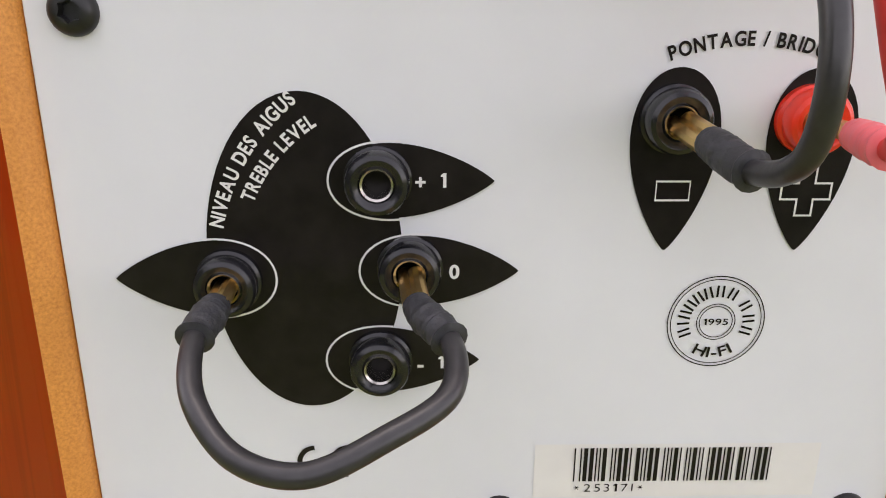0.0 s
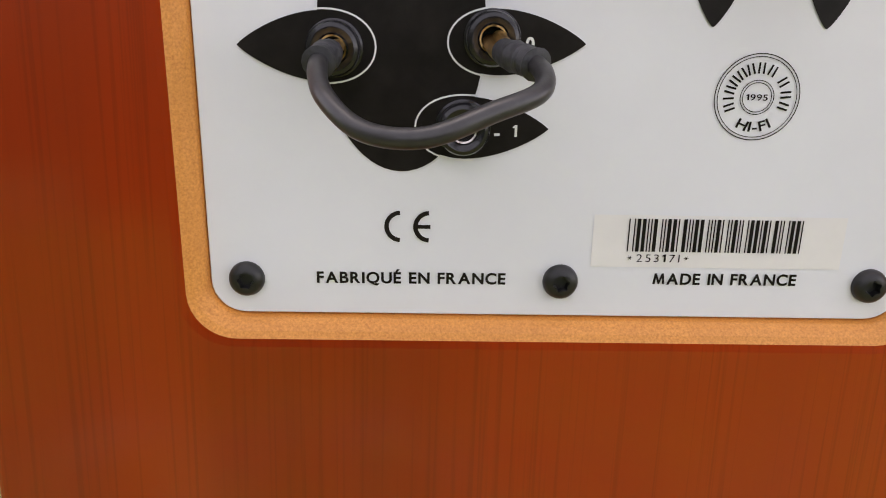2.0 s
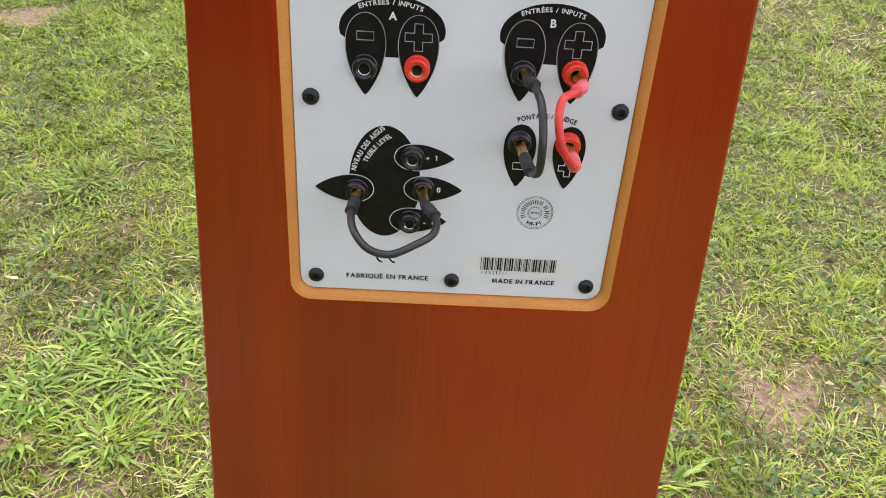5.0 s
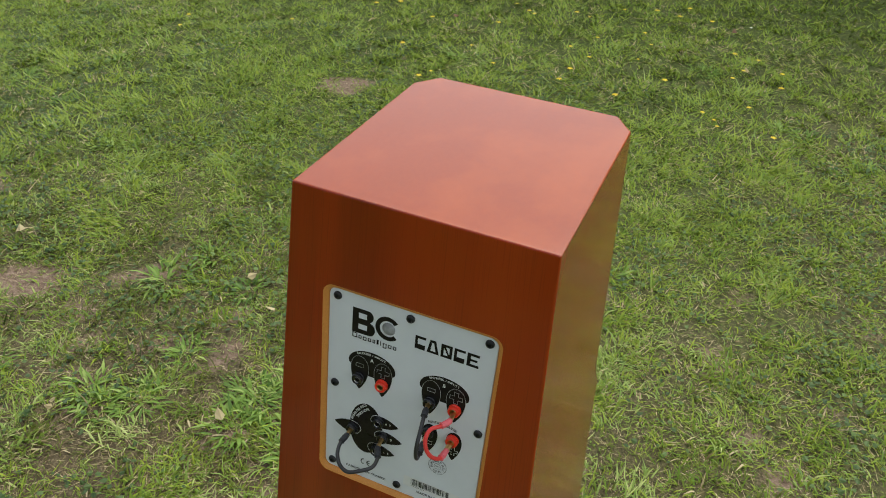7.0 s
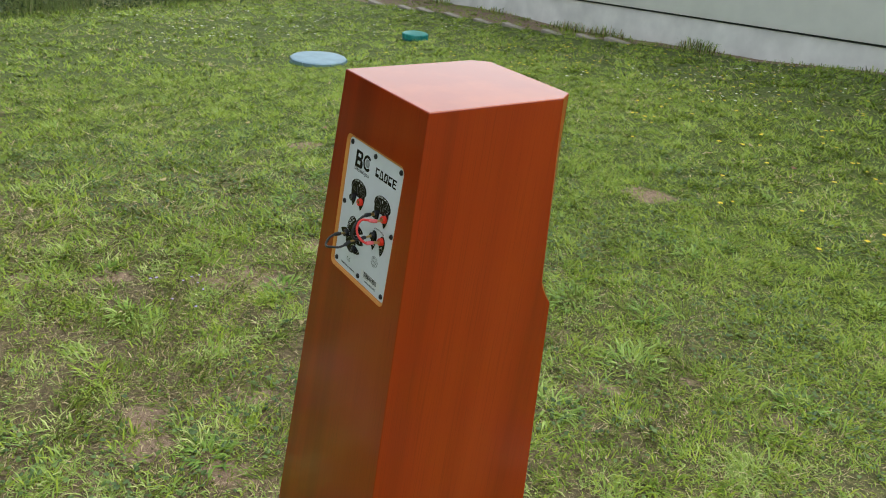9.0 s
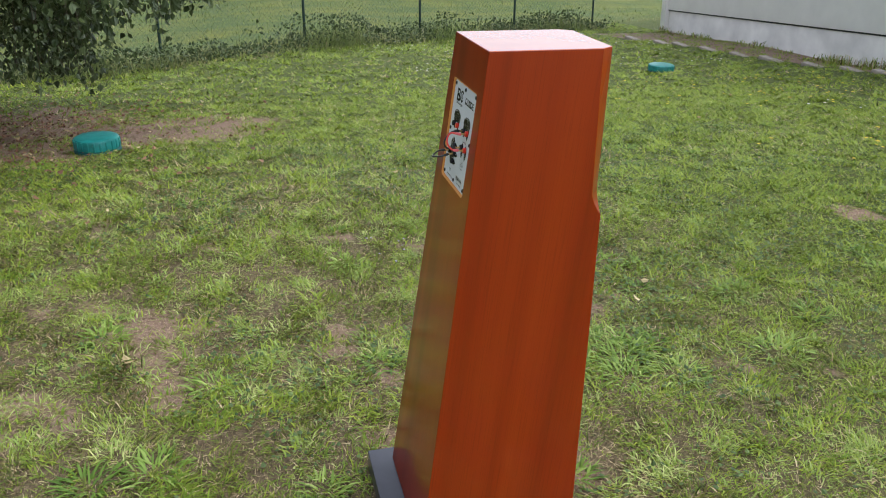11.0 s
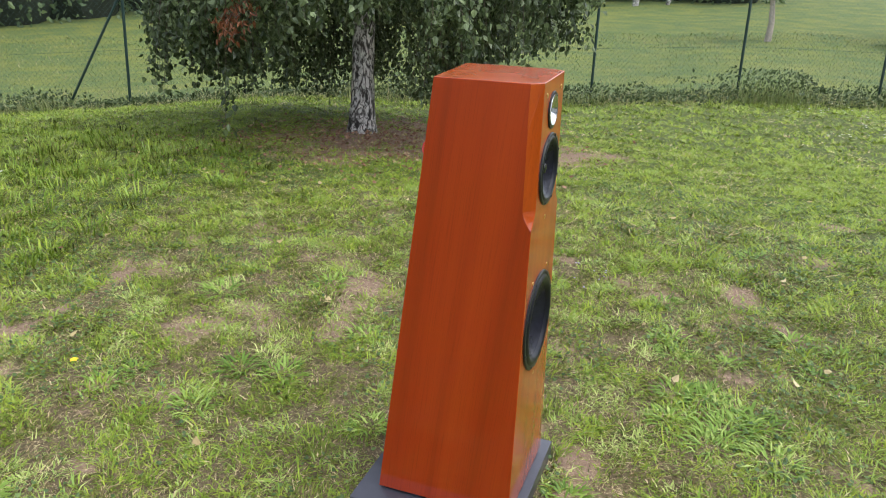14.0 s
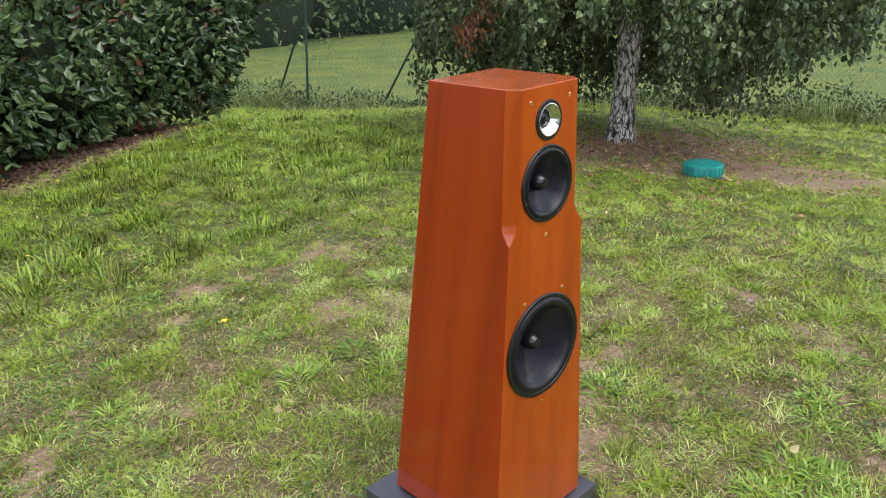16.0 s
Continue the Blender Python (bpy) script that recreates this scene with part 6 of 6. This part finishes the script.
def build_litter():
    """Fallen leaves and small flowers on the lawn."""
    rng = np.random.default_rng(31)
    marks = [(-0.73, -0.56), (-0.72, -0.57), (-0.98, 0.51), (-0.96, 0.50), (-1.52, 0.93), (-1.50, 0.93), (-1.37, 1.23), (-2.05, 1.05), (-0.74, 0.97), (-0.87, 1.04), (-1.24, 0.08), (-1.42, -0.23)]
    far = np.stack([rng.uniform(-6.5, 0.9, 80), rng.uniform(-4.5, 4.0, 80)], -1)
    near_tree = np.array(TREE) + rng.normal(0, 1, (2400, 2)) * np.array((0.8, 0.6)) + np.array((0.2, 0.3))
    u, v = rng.uniform(-0.9, 2.6, 9000), rng.normal(0.20, 0.17, 9000)
    under_hedge = np.stack([-0.75 + 0.82 * u - 0.57 * v, -4.6 + 0.57 * u + 0.82 * v], -1)
    # the litter below the hedge has that shade painted in
    for name, xy, mat, label in (("fallen_leaves", np.concatenate([np.array(marks), far, near_tree[:320]]), LITTER, "pale yellow fallen leaves on the lawn"), ("brown_fallen_leaves", np.concatenate([far[:25] + 0.3, near_tree[320:]]), LITTER_BROWN, "brown fallen leaves under the birch"), ("hedge_litter", under_hedge, LITTER_DARK, "fallen leaves under the hedge, its shade in their colour")):
        ok = off_objects(xy[:, 0], xy[:, 1])
        xy = xy[ok]
        n = len(xy)
        p = np.stack([xy[:, 0], xy[:, 1], ground_z(xy[:, 0], xy[:, 1]) + 0.022], -1)
        leaf_cloud(name, p, rng.uniform(0.014, 0.034, n), flat_ways(rng, n), mat, slim=0.8, label=label, category="leaves", kind="stuff")
    # flowers: five small petals each
    for name, n, mat, label, area, size, spots in (("yellow_flowers", 300, YELLOW, "small yellow flowers in the lawn", (-5, 0.3, 2.4, 5.6), 0.0105, [(-0.02, -1.0), (0.21, -2.23), (-1.61, -3.73), (-0.3, -3.32), (-0.5, -3.45), (-0.1, -3.6)]), ("white_clover", 110, PETAL_WHITE, "white clover heads in the lawn", (-3.4, 0.2, 3.6, 5.6), 0.010, [(-1.43, -2.91), (-1.2, -4.0), (-1.9, -4.1), (-1.75, -3.55)]), ("white_clover", 420, PETAL_WHITE, "white clover heads in the lawn", (-10.5, -6.0, 1.2, 5.0), 0.011, []), ("lilac_flowers", 9, LILAC, "small lilac flowers in the lawn", (-1.36, -1.08, 0.15, 0.36), 0.0042, [])):
        x, y = rng.uniform(area[0], area[1], n), rng.uniform(area[2], area[3], n)
        ok = off_objects(x, y) & ((np.hypot(x, y) > 2.3) | (rng.uniform(0, 1, n) < 0.08) | (n < 50)) & (value_noise(x, y, 0.7, 50, 2) > 0.42)
        x, y = x[ok], y[ok]
        x, y = np.concatenate([x, [p for p, q in spots]]), np.concatenate([y, [q for p, q in spots]])
        z = ground_z(x, y) + rng.uniform(0.03, 0.06, len(x))
        k = 5
        a = np.tile(np.arange(k) * 2 * math.pi / k, len(x))
        s = size * np.repeat(rng.uniform(0.7, 1.3, len(x)), k)
        along = np.stack([np.cos(a), np.sin(a), 0.25 + 0 * a], -1)
        across = np.stack([-np.sin(a), np.cos(a), 0 * a], -1)
        leaf_cloud(name, np.repeat(np.stack([x, y, z], -1), k, 0), s, (along, across), mat, slim=1.0, label=label, category="flowers", kind="stuff")


def flat_ways(rng, n):
    a = rng.uniform(0, 2 * math.pi, n)
    along = np.stack([np.cos(a), np.sin(a), rng.normal(0.1, 0.25, n)], -1)
    along /= np.linalg.norm(along, axis=1, keepdims=True)
    across = np.cross(along, np.stack([rng.normal(0, 0.3, n), rng.normal(0, 0.3, n), np.ones(n)], -1))
    across /= np.linalg.norm(across, axis=1, keepdims=True)
    return along, across


def build_far():
    """Trees and hedges beyond the meadow."""
    rng = np.random.default_rng(61)
    spots = []
    for k in range(30):
        a = radians(182 + 4.0 * k)
        reach = 44 - 15 * min(1.0, max(0.0, (k - 6) / 8)) + rng.uniform(-1.5, 1.5)
        spots.append((1.3 + reach * math.cos(a), 0.8 + reach * math.sin(a), rng.uniform(2.8, 3.8), rng.uniform(4.6, 6.6)))
    spots.append((-22.6, 5.2, 1.0, 1.0))
    for k, (x, y, r, tall) in enumerate(spots):
        z = float(ground_z(x, y))
        bush = thing("far_shrub", (x, y, z), "dense dark green shrub beyond the meadow", "shrub", "shrubs beyond the meadow")
        # dark solid core stands for the shade between the leaves
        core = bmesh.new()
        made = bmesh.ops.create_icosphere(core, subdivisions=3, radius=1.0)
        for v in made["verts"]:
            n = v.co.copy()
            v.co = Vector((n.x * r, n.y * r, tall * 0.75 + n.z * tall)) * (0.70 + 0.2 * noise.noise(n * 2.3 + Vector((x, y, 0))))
        part("shade_core", core, SHADE, bush)
        count = 2400 if k < 19 else 900 if r > 1.5 else 3000
        n = rng.normal(0, 1, (count, 3))
        n /= np.linalg.norm(n, axis=1, keepdims=True)
        wob = 0.85 + 0.25 * value_noise(n[:, 0] * 2 + x, n[:, 2] * 2 + y, 1.5, 4, 2) + rng.normal(0, 0.05, count)
        p = n * np.array((r, r, tall)) * wob[:, None] + np.array((0, 0, tall * 0.75))
        ok = p[:, 2] > 0.05
        p, n = p[ok], n[ok]
        a = n * 0.6 + rng.normal(0, 0.6, n.shape)
        a /= np.linalg.norm(a, axis=1, keepdims=True)
        b = np.cross(a, n + rng.normal(0, 0.4, n.shape))
        b /= np.linalg.norm(b, axis=1, keepdims=True)
        leaf_cloud("foliage", p, rng.uniform(0.18, 0.36, len(p)) * min(1.0, 0.25 * r + 0.1), (a, b), FAR_LEAF if r > 1.5 else BRAMBLE_LEAF, slim=0.6, parent=bush)
    for x, y, lean, tall, r in ((-37.5, -4.55, 0.30, 4.5, 0.15), (-38.5, -3.2, 0.45, 1.7, 0.10)):
        z = float(ground_z(x, y))
        tree = thing("far_birch", (x, y, z), "slim birch trunk beyond the meadow", "tree", "birches beyond the meadow")
        bm = bmesh.new()
        tube(bm, [(0, 0, -0.1), (lean * 0.3, lean * 0.5, tall * 0.45), (lean * 0.6, lean, tall)], r, 14, tip=0.6 * r)
        part("trunk", bm, BARK, tree)
    at = (-22.63, 1.18)
    tree = thing("young_tree", (*at, float(ground_z(*at))), "young tree with a slim grey trunk in the meadow", "tree")
    bm = bmesh.new()
    tube(bm, [(0, 0, -0.1), (0.02, 0.03, 0.5), (0.0, -0.03, 1.1), (0.03, 0.0, 2.4)], 0.10, 12, tip=0.05)
    part("trunk", bm, STONE, tree, "slim grey trunk")
    n = rng.normal(0, 1, (1800, 3))
    n /= np.linalg.norm(n, axis=1, keepdims=True)
    reach = np.array((1.15, 1.15, 1.3)) * (rng.uniform(0.2, 1, (1800, 1)) ** 0.5) * (0.75 + 0.4 * value_noise(n[:, 0] * 2, n[:, 2] * 2, 1.5, 7, 2))[:, None]
    leaf_cloud("crown", n * reach + np.array((0, 0, 2.35)), rng.uniform(0.10, 0.2, 1800), directions(rng, 1800, (0, 0, -0.3), 0.7), FAR_LEAF, parent=tree, label="dark green leafy crown")
    hut = thing("far_shed", (-25.2, 8.0, float(ground_z(-23.3, 6.0))), "terracotta boarded shed beyond the meadow", "shed")
    bm = bmesh.new()
    box(bm, -2, 2, -1.9, 3, 0.0, 0.3)
    part("base", bm, PLINTH_WALL, hut)
    for k in range(9):
        bm = bmesh.new()
        box(bm, -1.98 - 0.01 * (k % 2), 1.98, -1.88, 2.98, 0.3 + 0.25 * k, 0.54 + 0.25 * k, 0.01)
        part("board", bm, FAR_BRICK, hut)


build_house()
build_birch()
build_hedge()
build_fence()
build_cover("inspection_cover", 0, 0.092, "teal plastic inspection cover standing in bare soil", TEAL, TEAL_DARK, 22)
build_cover("tank_cover", 1, 0.055, "large faded blue round tank cover", PALE_BLUE, TEAL_DARK, 12)
build_cover("inspection_cover", 2, 0.082, "teal plastic inspection cover in the grass", TEAL, TEAL_DARK, 22)
build_garden_things()
build_far()
build_wall_weeds()
build_litter()
build_weeds()
build_lawn()
